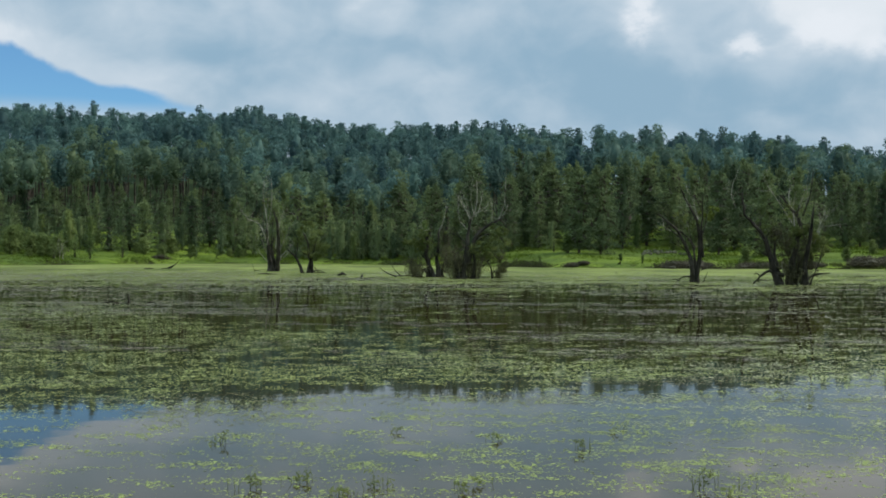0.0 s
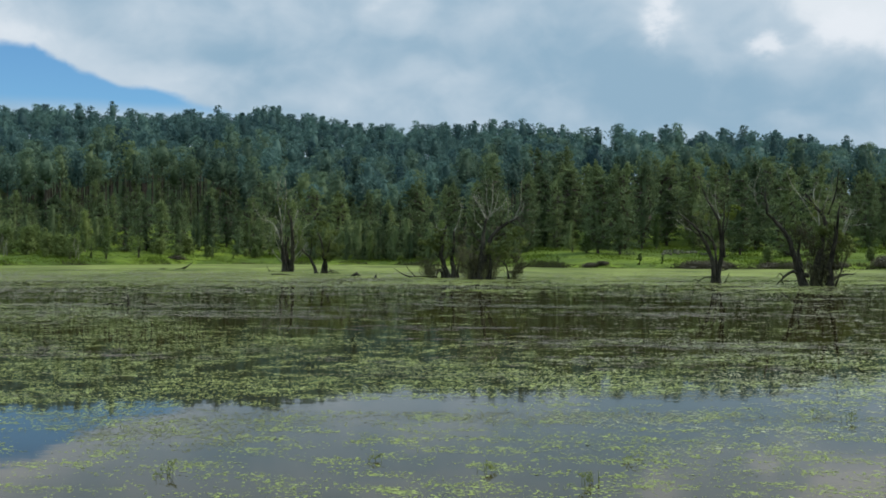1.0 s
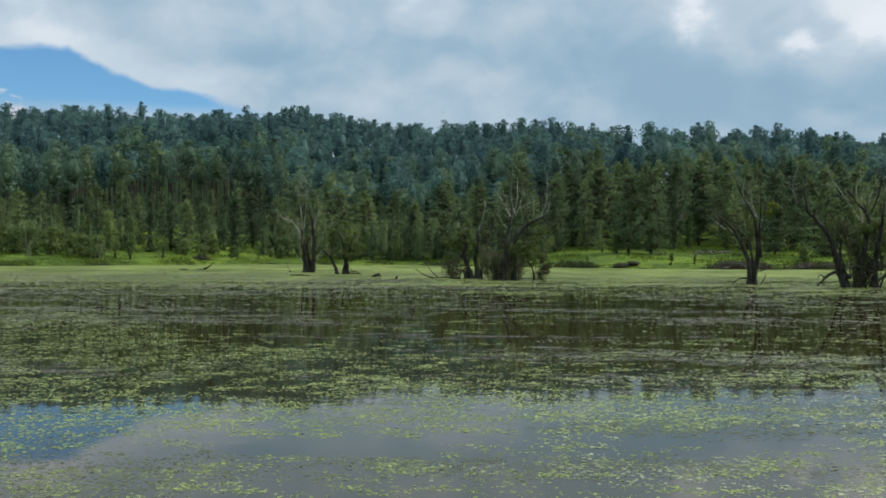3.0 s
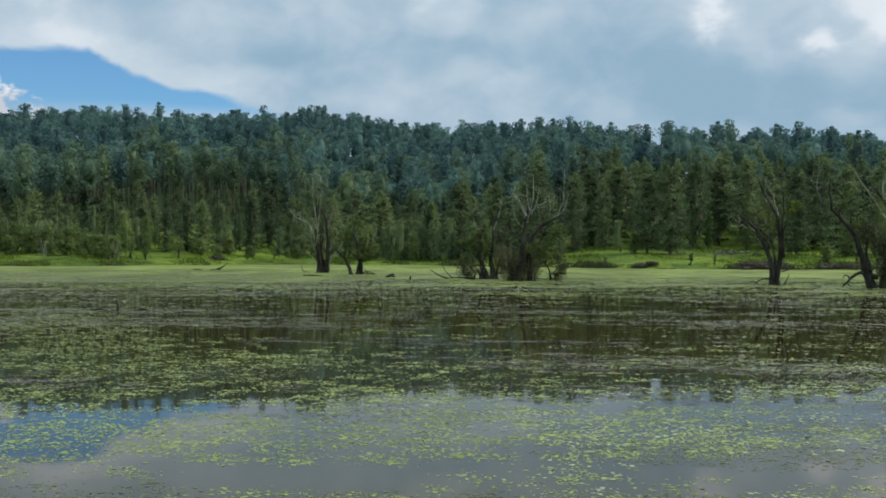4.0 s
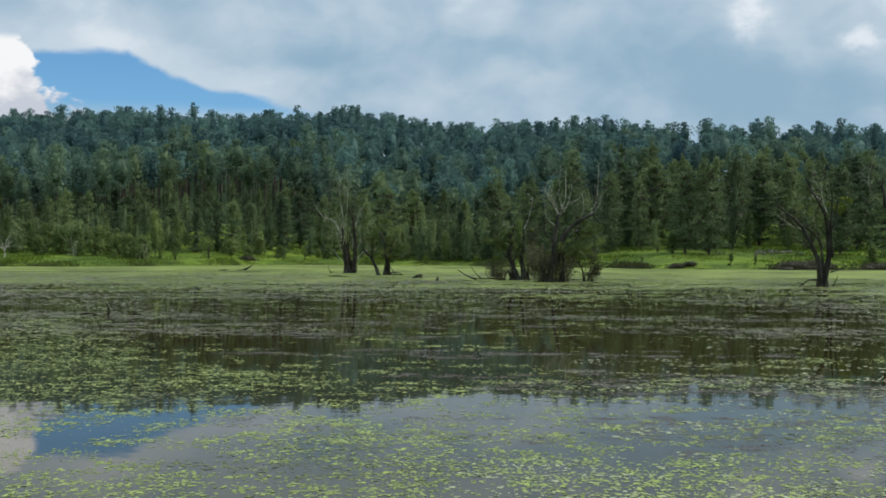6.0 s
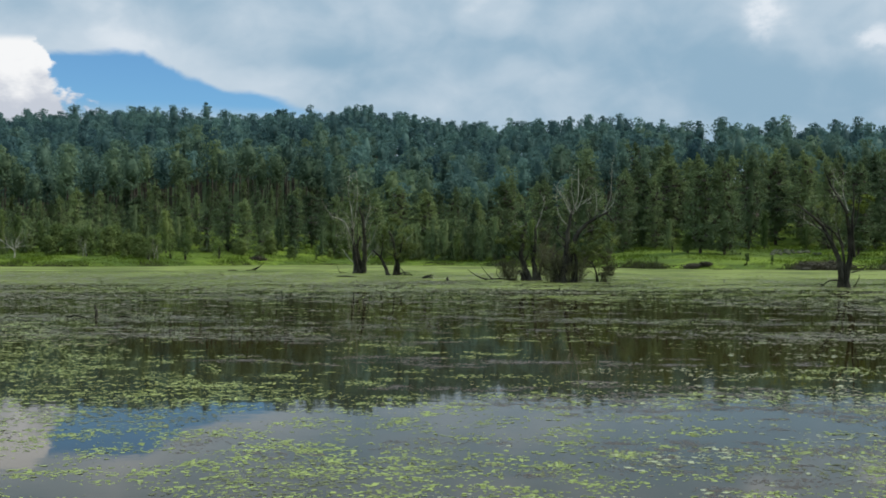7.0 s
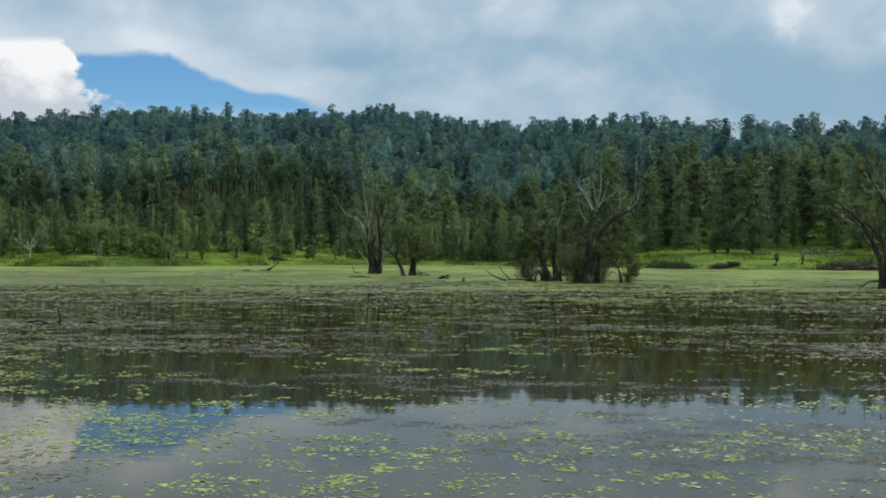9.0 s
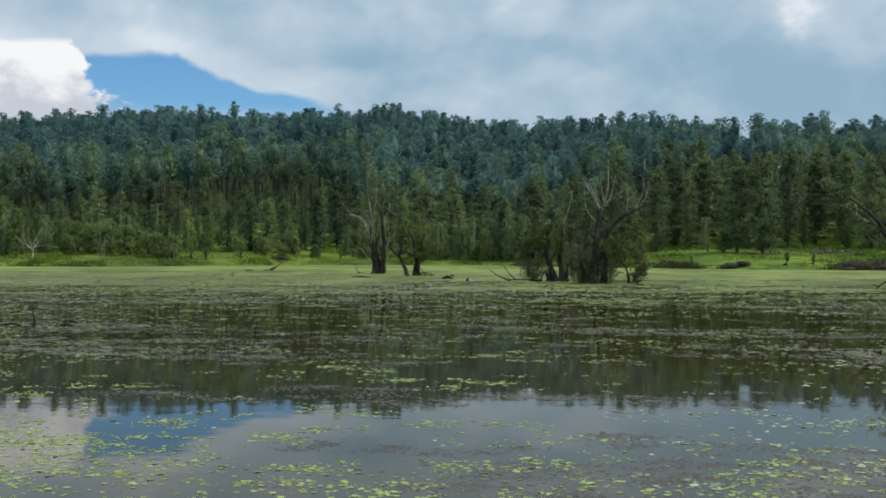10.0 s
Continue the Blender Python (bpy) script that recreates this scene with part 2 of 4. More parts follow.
class Shape:
    """Collects vertices and faces of one mesh."""

    def __init__(self):
        self.v, self.q, self.t, self.n = [], [], [], 0

    def add(self, v, q=(), t=()):
        if len(q):
            self.q.append(np.asarray(q) + self.n)
        if len(t):
            self.t.append(np.asarray(t) + self.n)
        self.v.append(np.asarray(v, dtype=np.float64))
        self.n += len(v)

    def tube(self, pts, radii, sides=7):
        pts = [Vector(p) for p in pts]
        rings = []
        for i, p in enumerate(pts):
            d = (pts[min(i + 1, len(pts) - 1)] - pts[max(i - 1, 0)]).normalized()
            a = d.cross(Vector((0.3, 1.0, 0.1))).normalized()
            b = d.cross(a)
            for k in range(sides):
                w = 2 * math.pi * k / sides
                rings.append(p + (a * math.cos(w) + b * math.sin(w)) * radii[i] * (1 + 0.12 * math.sin(3 * w + i)))
        q = [(i * sides + k, i * sides + (k + 1) % sides, (i + 1) * sides + (k + 1) % sides, (i + 1) * sides + k)
             for i in range(len(pts) - 1) for k in range(sides)]
        end = len(rings)
        rings.append(pts[-1] + (pts[-1] - pts[-2]).normalized() * radii[-1])
        t = [(end - sides + k, end - sides + (k + 1) % sides, end) for k in range(sides)]
        self.add([tuple(r) for r in rings], q, t)

    def sprays(self, rng, centre, radii, count, size, slim=0.45, shell=0.55, droop=0.0):
        """Small leaf blades scattered through an ellipsoid, denser near its skin, lying roughly along it."""
        d = rng.normal(size=(count, 3))
        d /= np.linalg.norm(d, axis=1)[:, None]
        r = shell + (1.12 - shell) * rng.random((count, 1)) ** 0.7
        p = np.asarray(centre) + d * r * np.asarray(radii)
        nrm = d + rng.normal(size=(count, 3)) * 0.55
        nrm[:, 2] += 0.25
        a = np.cross(nrm, rng.normal(size=(count, 3)))
        a[:, 2] -= droop * np.linalg.norm(a, axis=1)
        a /= np.linalg.norm(a, axis=1)[:, None] + 1e-9
        b = np.cross(nrm, a)
        b /= np.linalg.norm(b, axis=1)[:, None] + 1e-9
        s = size * (0.6 + 0.8 * rng.random((count, 1)))
        v = np.stack([p - a * s * 0.5, p + b * s * slim * 0.5 + a * s * 0.08, p + a * s * 0.6, p - b * s * slim * 0.5], 1).reshape(-1, 3)
        i = np.arange(count)[:, None] * 4
        self.add(v, q=i + np.array([[0, 1, 2, 3]]))

    def core(self, rng, centre, radii):
        """A ragged inner clump that keeps a crown from being see-through."""
        g = (1 + 5 ** 0.5) / 2
        v = np.array([(-1, g, 0), (1, g, 0), (-1, -g, 0), (1, -g, 0), (0, -1, g), (0, 1, g), (0, -1, -g), (0, 1, -g), (g, 0, -1), (g, 0, 1), (-g, 0, -1), (-g, 0, 1)]) / 1.902
        t = [(0, 11, 5), (0, 5, 1), (0, 1, 7), (0, 7, 10), (0, 10, 11), (1, 5, 9), (5, 11, 4), (11, 10, 2), (10, 7, 6), (7, 1, 8),
             (3, 9, 4), (3, 4, 2), (3, 2, 6), (3, 6, 8), (3, 8, 9), (4, 9, 5), (2, 4, 11), (6, 2, 10), (8, 6, 7), (9, 8, 1)]
        v = v * (0.7 + 0.5 * rng.random((len(v), 1)))
        self.add(np.asarray(centre) + v * np.asarray(radii), t=t)

    def arrays(self):
        return np.concatenate(self.v), [np.concatenate(self.q) if self.q else np.zeros((0, 4), int), np.concatenate(self.t) if self.t else np.zeros((0, 3), int)]

    def mesh(self, name, mat, smooth=True):
        v, f = self.arrays()
        return mesh_from(name, v, f, mat, smooth)


# ---- the lie of the land ----
def shore(x):
    """How far off the waterline lies."""
    return np.interp(x, [-150, -80, -60, -50, -44, -30, -10, 8, 20, 50, 120, 260], [138, 142, 145, 158, 170, 176, 166, 147, 137.5, 135, 135, 134]) + 1.2 * np.sin(np.asarray(x) * 0.31) + 0.8 * np.sin(np.asarray(x) * 0.83 + 1)


def ridge(x):
    """The ridge: its distance, and the height of the ground on it."""
    far = np.interp(x, [-260, -130, -30, 20, 40, 100, 220], [362, 355, 385, 318, 285, 312, 330])
    top = np.interp(x, [-260, -215, -185, -150, -128, -105, -60, -30, 0, 22, 38, 60, 95, 118, 160, 220], [28.5, 31.5, 35, 35, 35.5, 33.6, 33.8, 33.6, 28.2, 23.4, 19.0, 20.0, 20.6, 17.5, 17, 17])
    return far, top


def ground(x, y):
    x, y = np.asarray(x, dtype=float), np.asarray(y, dtype=float)
    d = y - shore(x)
    far, top = ridge(x)
    toe = np.interp(x, [-95, -75, -55, -35, 0, 20], [0.05, 0.085, 0.085, 0.045, 0.045, 0.06]) * np.clip(d, -20, 62) + 0.25 * np.sin(x * 0.13) * np.clip(d / 20, 0, 1)
    s = np.clip((d - 48) / np.maximum(far - shore(x) - 48, 20), 0, None)
    hill = np.where(s < 1, s ** 1.12, 1 - 0.15 * (s - 1)) * (top - 2.5)
    z = toe + hill + np.clip(d / 6, -1, 0.35)
    return np.where(d < -6, -1.2, z)


def tree_line(x):
    """How far behind the waterline the wood begins."""
    return np.interp(x, [-110, -76, -70, -60, -52, -42, -28, -15, -5, 8, 14, 20, 29, 34, 48, 60, 100], [22, 24, 36, 42, 36, 24, 13, 9, 9, 20, 29, 34, 33, 42, 39, 33, 32])


def make_land():
    xs = np.concatenate([np.linspace(-3000, -320, 14), np.linspace(-300, 260, 225), np.linspace(290, 3000, 14)])
    ys = np.concatenate([np.linspace(118, 235, 118), np.linspace(238, 520, 75), np.linspace(560, 4000, 12)])
    X, Y = np.meshgrid(xs, ys)
    Z = ground(X, np.minimum(Y, 520))
    v = np.stack([X, Y, Z], -1).reshape(-1, 3)
    nx = len(xs)
    i = (np.arange(len(ys) - 1)[:, None] * nx + np.arange(nx - 1)).reshape(-1, 1)
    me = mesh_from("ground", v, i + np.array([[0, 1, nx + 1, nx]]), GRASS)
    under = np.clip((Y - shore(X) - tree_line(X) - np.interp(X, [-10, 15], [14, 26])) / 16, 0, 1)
    me.attributes.new("wood_floor", "FLOAT", "POINT").data.foreach_set("value", under.reshape(-1).astype(np.float32))
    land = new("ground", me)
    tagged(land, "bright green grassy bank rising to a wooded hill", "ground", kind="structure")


def make_lake():
    v = [(-3000, -3000, 0), (3000, -3000, 0), (3000, 200, 0), (-3000, 200, 0)]
    lake = new("water", mesh_from("water", v, np.array([(0, 1, 2, 3)]), WATER))
    tagged(lake, "still murky lake water mirroring clouds and trees", "lake", kind="structure")


make_land()
make_lake()


# ---- what floats on the lake ----
def lumps(x, y, scale, seed):
    """Cheap smooth noise in 0..1 on arrays."""
    r = np.random.default_rng(seed)
    total = np.zeros_like(x)
    for k in range(14):
        a = r.random() * 2 * math.pi
        f = scale * (0.5 + 1.8 * r.random())
        total += np.sin((x * math.cos(a) + y * math.sin(a)) * f + 6.28 * r.random()) 
    return 0.5 + total / 14 ** 0.5 / 3.2


def float_field(name, rng, y0, y1, tries, cover, size, mat, label, z, each=5, loose=4.2, wide=False, askew=0.035):
    """Ragged rafts of small floating leaves; cover(x, y) is the chance that a raft lies there."""
    y = y0 * (y1 / y0) ** rng.random(tries)
    x = -0.64 * y - 1.0 + (1.1 * y + 2.0) * rng.random(tries)
    if wide:
        x, y = -36 + 70 * rng.random(tries), -12 + 52 * rng.random(tries)
        beside = (y < 5.5) | (x < -0.62 * y - 0.8) | (x > 0.44 * y + 0.8)
        x, y = x[beside], y[beside]
    keep = rng.random(len(x)) < cover(x, np.maximum(y, 6.0))
    x, y = np.repeat(x[keep], each), np.repeat(y[keep], each)
    n = len(x)
    grow = np.interp(y, [6, 11, 15, 24, 40, 60, 90], [0.42, 0.50, 0.64, 0.86, 1.5, 2.3, 3.2]) if not wide else np.full(n, 1.0)
    spread = size * loose * grow * np.interp(y, [13, 19], [1.0, 0.7]) * np.repeat(0.4 + 1.2 * rng.random(n // each), each)
    x = x + rng.normal(size=n) * spread * 1.35
    y = y + rng.normal(size=n) * spread * 0.85
    s = size * (0.4 + 1.0 * rng.random(n) ** 2) * grow
    k = 5
    w = (np.arange(k) + 0.5 * rng.random((n, k))) * 2 * math.pi / k + rng.random((n, 1)) * 6.28
    r = s[:, None] * (0.6 + 0.65 * rng.random((n, k)))
    px, py = r * np.cos(w), r * np.sin(w)
    # each leaf lies a little askew on the water
    tilt = rng.normal(size=(n, 2)) * askew
    high = px * tilt[:, :1] + py * tilt[:, 1:]
    v = np.stack([x[:, None] + px, y[:, None] + py, z * grow[:, None] + high - high.min(axis=1, keepdims=True)], -1).reshape(-1, 3)
    tagged(new(name, mesh_from(name, v, np.arange(n * k).reshape(-1, k), mat, False)), label, "water plants", kind="stuff")


def cover_near(x, y):
    y = y - 3.2 * np.clip((-x / y - 0.04) * 7, 0, 1) * np.clip((y - 20) / 4, 0, 1) - 11.0 * np.clip((-x / y - 0.22) * 10, 0, 1) * np.clip((y - 22) / 6, 0, 1)
    c = np.interp(y, [5, 9, 12, 14, 15.5, 18, 21, 22.5, 24, 34, 45, 60, 70], [0.22, 0.29, 0.36, 0.46, 0.62, 0.74, 0.64, 0.42, 0.08, 0.05, 0.16, 0.4, 0.6])
    side = np.where(y > 12, np.interp(x / y, [-0.6, -0.2, 0.1, 0.45], [1.2, 1.05, 0.85, 0.8]), np.interp(x / y, [-0.4, -0.1, 0.2, 0.45], [0.40, 0.85, 1.25, 1.10]))
    patch = lumps(x, y * 1.2, 2.8, 5) * 0.42 + lumps(x * 0.6, y * 1.1, 0.8, 9) * 0.20 + lumps(x, y, 8.0, 10) * 0.38
    loose = np.clip((14.0 - y) / 1.5, 0, 1)
    patch = patch * (1 - loose) + loose * (lumps(x, y, 5.0, 11) * 0.35 + lumps(x, y, 14.0, 12) * 0.65)
    return np.clip((patch - 0.66 + 0.38 * c * side) * 13.0, 0, 1)


def mats(x, y):
    """Long mats of drifting weed on the open water."""
    return lumps(x * 0.30, y * 0.85, 1.1, 25) * 0.62 + lumps(x * 0.8, y, 3.6, 29) * 0.38


def cover_dull(x, y):
    c = np.interp(y, [8, 14, 22, 26, 34, 42, 60, 75, 90, 112], [0.0, 0.06, 0.08, 0.12, 0.20, 0.32, 0.55, 0.74, 0.5, 0.2])
    c = c + 0.22 * np.clip((-x / y - 0.12) * 5, 0, 1) * np.interp(y, [24, 28, 42, 55], [0, 1, 1, 0])
    patch = lumps(x * 0.45, y * 1.2, 1.5, 15) * 0.55 + lumps(x * 0.4, y * 1.2, 0.35, 19) * 0.30 + lumps(x, y, 5.0, 17) * 0.15
    open_water = np.interp(y, [23, 26, 42, 52], [0, 1, 1, 0])
    patch = patch * (1 - open_water) + (mats(x, y) - 0.03 - 0.035 * np.clip(x / y * 6, 0, 1)) * open_water
    return np.clip((patch - 0.66 + 0.36 * c) * 9.0, 0, 1)


def cover_weed(x, y):
    c = np.interp(y, [16.5, 19, 21, 27, 33, 45, 60], [0.0, 0.4, 1.0, 0.9, 0.55, 0.4, 0.2])
    return c * np.clip((mats(x, y) - 0.60 + 0.06 * c) * 12, 0, 1)


rng = np.random.default_rng(7)
float_field("floating_leaves", rng, 5.5, 72, 60000, cover_near, 0.030, PADS, "yellow-green floating leaves scattered in drifts over the lake", 0.0012, 9, 4.6)
float_field("floating_leaves", rng, 5.5, 72, 34000, cover_near, 0.042, PADS, "yellow-green floating leaves scattered in drifts over the lake", 0.0012, 9, 5.5, True)
float_field("dull_floating_leaves", rng, 10, 112, 68000, cover_dull, 0.030, PADS_PALE, "dull grey-green floating leaves in long drifts", 0.0016)
float_field("decaying_weed", rng, 6, 60, 24000, cover_weed, 0.021, DEAD_WEED, "brown decaying water weed lying at the surface", 0.0006, 60, 7.5, askew=0.02)


def cover_tan(x, y):
    c = np.interp(y, [28, 36, 46, 60, 80, 104], [0.1, 0.35, 0.6, 0.9, 1.0, 0.4]) * np.interp(x / y, [-0.5, -0.25, 0.0, 0.12], [1.0, 1.0, 0.55, 0.1])
    patch = lumps(x * 0.5, y, 0.5, 55) * 0.5 + lumps(x, y, 3.0, 59) * 0.5
    return np.clip((patch - 0.66 + 0.34 * c) * 8.0, 0, 1)


float_field("withered_leaves", rng, 28, 108, 30000, cover_tan, 0.042, TAN_WEED, "tan withered floating leaves matted on the water", 0.0019)


def cover_sheen(x, y):
    c = np.interp(y, [11, 13, 17, 24, 30, 42, 70], [0.2, 0.7, 1.0, 0.7, 0.3, 0.25, 0.4]) * np.interp(x / y, [0.0, 0.16, 0.3, 0.5], [0.0, 0.6, 1.0, 1.0])
    patch = lumps(x * 0.6, y, 1.4, 71) * 0.45 + lumps(x, y, 6.0, 73) * 0.55
    return np.clip((patch - 0.66 + 0.30 * c) * 10.0, 0, 1) * np.clip(c * 4, 0, 1)


# pale leaves towards the right, coloured as if glinting with sky
float_field("sheen_floating_leaves", rng, 11, 70, 18000, cover_sheen, 0.034, SHEEN, "floating leaves painted pale for the sheen of the sky", 0.0014, 7, 5.0)


def make_duckweed():
    """A closed carpet of duckweed that frays towards the open water."""
    ys = 45 + 139 * np.linspace(0, 1, 320) ** 1.45
    xs = np.linspace(-1, 1, 260)
    R, U = np.meshgrid(ys, xs, indexing="ij")
    X = np.where(U < 0, U * R * 0.72, U * R * 0.52)
    r = np.random.default_rng(3)
    dyv = np.gradient(ys)[:, None]
    V = np.stack([X + r.normal(size=X.shape) * 0.12, R + r.normal(size=X.shape) * dyv * 0.25, 0.001 + 0.0015 * r.random(X.shape)], -1).reshape(-1, 3)
    nx = len(xs)
    i = (np.arange(len(ys) - 1)[:, None] * nx + np.arange(nx - 1)).reshape(-1)
    cx, cy = V[i, 0], V[i, 1]
    want = np.interp(cy, [45, 58, 68, 80, 95, 115, 185], [0.16, 0.34, 0.46, 0.58, 0.72, 0.985, 0.99])
    want = want + 0.14 * np.clip(-3 * cx / cy, 0, 1) * np.interp(cy, [58, 74, 100, 120], [0, 1, 1, 0])
    have = lumps(cx * 0.3, cy * 0.7, 0.8, 41) * 0.38 + lumps(cx * 0.6, cy, 1.9, 43) * 0.27 + r.random(len(cx)) * 0.35
    line = np.abs(cy - np.interp(cx, [-70, -30, -5], [103, 108, 122]) - 0.6 * np.sin(cx * 0.2)) < 0.9 * np.clip((-8 - cx) / 20, 0, 1)
    i = i[(have < want * 1.05 + 0.02) & ~line][:, None]
    ob = new("duckweed", mesh_from("duckweed", V, i + np.array([[0, 1, nx + 1, nx]]), CARPET))
    tagged(ob, "pale green duckweed carpet covering the far water", "duckweed", kind="stuff")


make_duckweed()


# ---- pines ----
def needles(crown, rng, start, end, thick, count, size, flat, slim=0.5):
    """Tufts of needles along the outer part of one bough, pointing outwards and up."""
    start, end = np.asarray(start), np.asarray(end)
    along = 0.22 + 0.83 * rng.random((count, 1)) ** 0.75
    p = start + (end - start) * along + rng.normal(size=(count, 3)) * thick * np.array((1.0, 1.0, flat)) * (1.15 - 0.45 * along)
    a = (end - start) / (np.linalg.norm(end - start) + 1e-6) * 0.55 + rng.normal(size=(count, 3)) * 0.6
    a[:, 2] += 0.35
    a /= np.linalg.norm(a, axis=1)[:, None] + 1e-9
    skin = (end - start) / (np.linalg.norm(end - start) + 1e-6) * 0.6 + np.array((0, 0, 0.75)) + rng.normal(size=(count, 3)) * 0.62
    b = np.cross(a, skin)
    b /= np.linalg.norm(b, axis=1)[:, None] + 1e-9
    s = size * (0.55 + 0.9 * rng.random((count, 1)))
    v = np.stack([p - a * s * 0.45, p + b * s * slim * 0.5, p + a * s * 0.65, p - b * s * slim * 0.5], 1).reshape(-1, 3)
    crown.add(v, q=np.arange(count)[:, None] * 4 + np.array([[0, 1, 2, 3]]))


def pine_arrays(rng, height, spread, bare, boughs, tufts, size, widest, blunt, body=0.34, flat=0.75, dead=0):
    """Trunk and crown of one pine, as two shapes: boughs in loose whorls round the stem, each with its tufts of
    needles.
    widest: where on the crown it is broadest, 0 to 1 upwards; blunt: how rounded its top is; dead: how many dark blades
    paint its inner shade."""
    trunk, crown = Shape(), Shape()
    lean = rng.normal(size=2) * 0.02 * height
    pts = [(lean[0] * s * s, lean[1] * s * s, height * s) for s in np.linspace(-0.03, 0.93, 6)]
    trunk.tube(pts, [height * 0.0115 * (1.12 - s) for s in np.linspace(0, 1, 6)], 6)
    f1, f2 = rng.random() * 6.28, rng.random() * 6.28

    def reach(s, w):
        s = np.asarray(s, dtype=float)
        high = np.clip(1 - (np.clip(s - widest, 0, 2) / (1.06 - widest)) ** blunt, 0.01, 1) ** (0.8 if dead else 0.6)
        low = 1 - 0.55 * (np.clip(widest - s, 0, 1) / max(widest, 0.05)) ** 1.6
        return spread * high * low * (0.88 + 0.16 * np.sin(2 * w + f1 + 4 * s) + 0.14 * np.sin(3 * w + f2 - 9 * s))

    for i in range(boughs):
        st = (i + rng.random()) / boughs
        w = i * 2.4 + rng.normal() * 0.5
        out = float(reach(st, w)) * (0.55 + 0.55 * rng.random())
        h = height * (bare + (0.93 - bare) * st)
        axis = np.array((lean[0] * (h / height) ** 2, lean[1] * (h / height) ** 2, h - 0.1 * out))
        rise = out * (-0.15 + 0.75 * st * st + 0.12 * rng.normal())
        tip = axis + np.array((out * math.cos(w), out * math.sin(w), min(rise, (0.97 if dead else 0.955) * height - axis[2] - (0.0 if dead else 0.45 * out * out / spread))))
        needles(crown, rng, axis, tip, (0.08 if dead else 0.11) * spread + (0.12 if dead else 0.15) * out, tufts, size, flat)
        if i % 3 == 0 and out > 0.6:
            trunk.tube([tuple(axis), tuple(axis * 0.45 + tip * 0.55 + np.array((0, 0, -0.06 * out))), tuple(tip)], [0.012 * out + 0.02, 0.01 * out + 0.012, 0.01], 4)
    if dead:
        needles(crown, rng, (lean[0] * 0.8, lean[1] * 0.8, height * 0.90), (lean[0], lean[1], height * 0.985), 0.07 * spread, tufts, size, 1.0)
    # inner dead twigs, added as dark blades that paint in the crown's shade
    if dead:
        st, w = rng.random(dead) * 0.92, rng.random(dead) * 6.283
        far = reach(st, w) * 0.5 * rng.random(dead) ** 0.5
        p = np.stack([far * np.cos(w), far * np.sin(w), height * (bare + (0.945 - bare) * st)], -1)
        trunk.sprays(rng, (0, 0, 0), (0.01, 0.01, 0.01), dead, 0.75, 0.5)
        trunk.v[-1] = trunk.v[-1] + np.repeat(p, 4, axis=0)
    # the dense heart of the crown
    rows, sides = 8, 6
    S = np.linspace(0.03, 0.97, rows)[:, None] * np.ones(sides)
    A = np.arange(sides) * 6.283 / sides * np.ones((rows, 1)) + f1
    R = reach(S, A) * body * (0.5 + 1.0 * rng.random((rows, sides)))
    Z = height * (bare + (0.965 - bare) * S) + 0.05 * height * rng.normal(size=(rows, sides)) * 0.5
    v = np.stack([lean[0] * S * S + R * np.cos(A), lean[1] * S * S + R * np.sin(A), Z], -1).reshape(-1, 3)
    crown.add(v, [(i * sides + j, i * sides + (j + 1) % sides, (i + 1) * sides + (j + 1) % sides, (i + 1) * sides + j) for i in range(rows - 1) for j in range(sides)])
    return trunk, crown


def wood_pine(rng, height, spread, bare):
    """A pine of the closed wood: a rounded crown of a few lumps of needles high on its stem."""
    trunk, crown = Shape(), Shape()
    trunk.tube([(0, 0, height * s) for s in (-0.03, 0.3, 0.6, 0.9)], [height * 0.0115 * (1.12 - s) for s in (0, 0.3, 0.6, 0.9)], 5)
    lumps_here = 7 + int(3 * rng.random())
    for i in range(lumps_here):
        st = (i + 0.4 * rng.random()) / (lumps_here - 0.6)
        full = spread * (1 - max(0.0, (st - 0.5) / 0.55) ** 2.2) ** 0.5 * (0.62 + 0.38 * min(1.0, st / 0.45))
        big = full * (0.5 + 0.3 * rng.random())
        w, out = i * 2.4 + rng.normal() * 0.4, (full - big) * (0.5 + 0.6 * rng.random())
        tall = big * (0.5 + 0.25 * rng.random())
        z = min(height * (bare + (0.98 - bare) * st), height - tall)
        crown.sprays(rng, (out * math.cos(w), out * math.sin(w), z), (big, big, tall), 50 + int(16 * big), 0.48, 0.7, 0.6)
    crown.core(rng, (0, 0, height * (bare + (1 - bare) * 0.5)), (spread * 0.42, spread * 0.42, (1 - bare) * height * 0.4))
    return trunk, crown


rng = np.random.default_rng(21)
LABEL_PINE = "tall dark green pine with low boughs on the grassy bank"
pines = []
for k in range(12):
    tall = 13.0 + 4.0 * rng.random()
    wide = 2.5 + 1.1 * rng.random()
    t, c = pine_arrays(rng, tall, wide, 0.015 + 0.09 * rng.random() ** 2, 50 + int(10 * rng.random()), 84, 0.31, 0.20 + 0.2 * rng.random(), 1.3 + 0.8 * rng.random(), 0.2, 0.62, 130)
    pines.append((t.mesh("trunk", BARK_PINE), c.mesh("crown", PINE), tall, wide))


def plant(kind, x, y, scale, turn, name, label, group, category="tree", wide=None):
    trunk, crown = kind[0], kind[1]
    ob = new(name)
    ob.matrix_world = Matrix.LocRotScale((x, y, float(ground(x, y)) - 0.05), Euler((0, 0, turn)), (wide or scale, wide or scale, scale))
    part("trunk", trunk, ob)
    part("crown", crown, ob)
    tagged(ob, label, category, group)


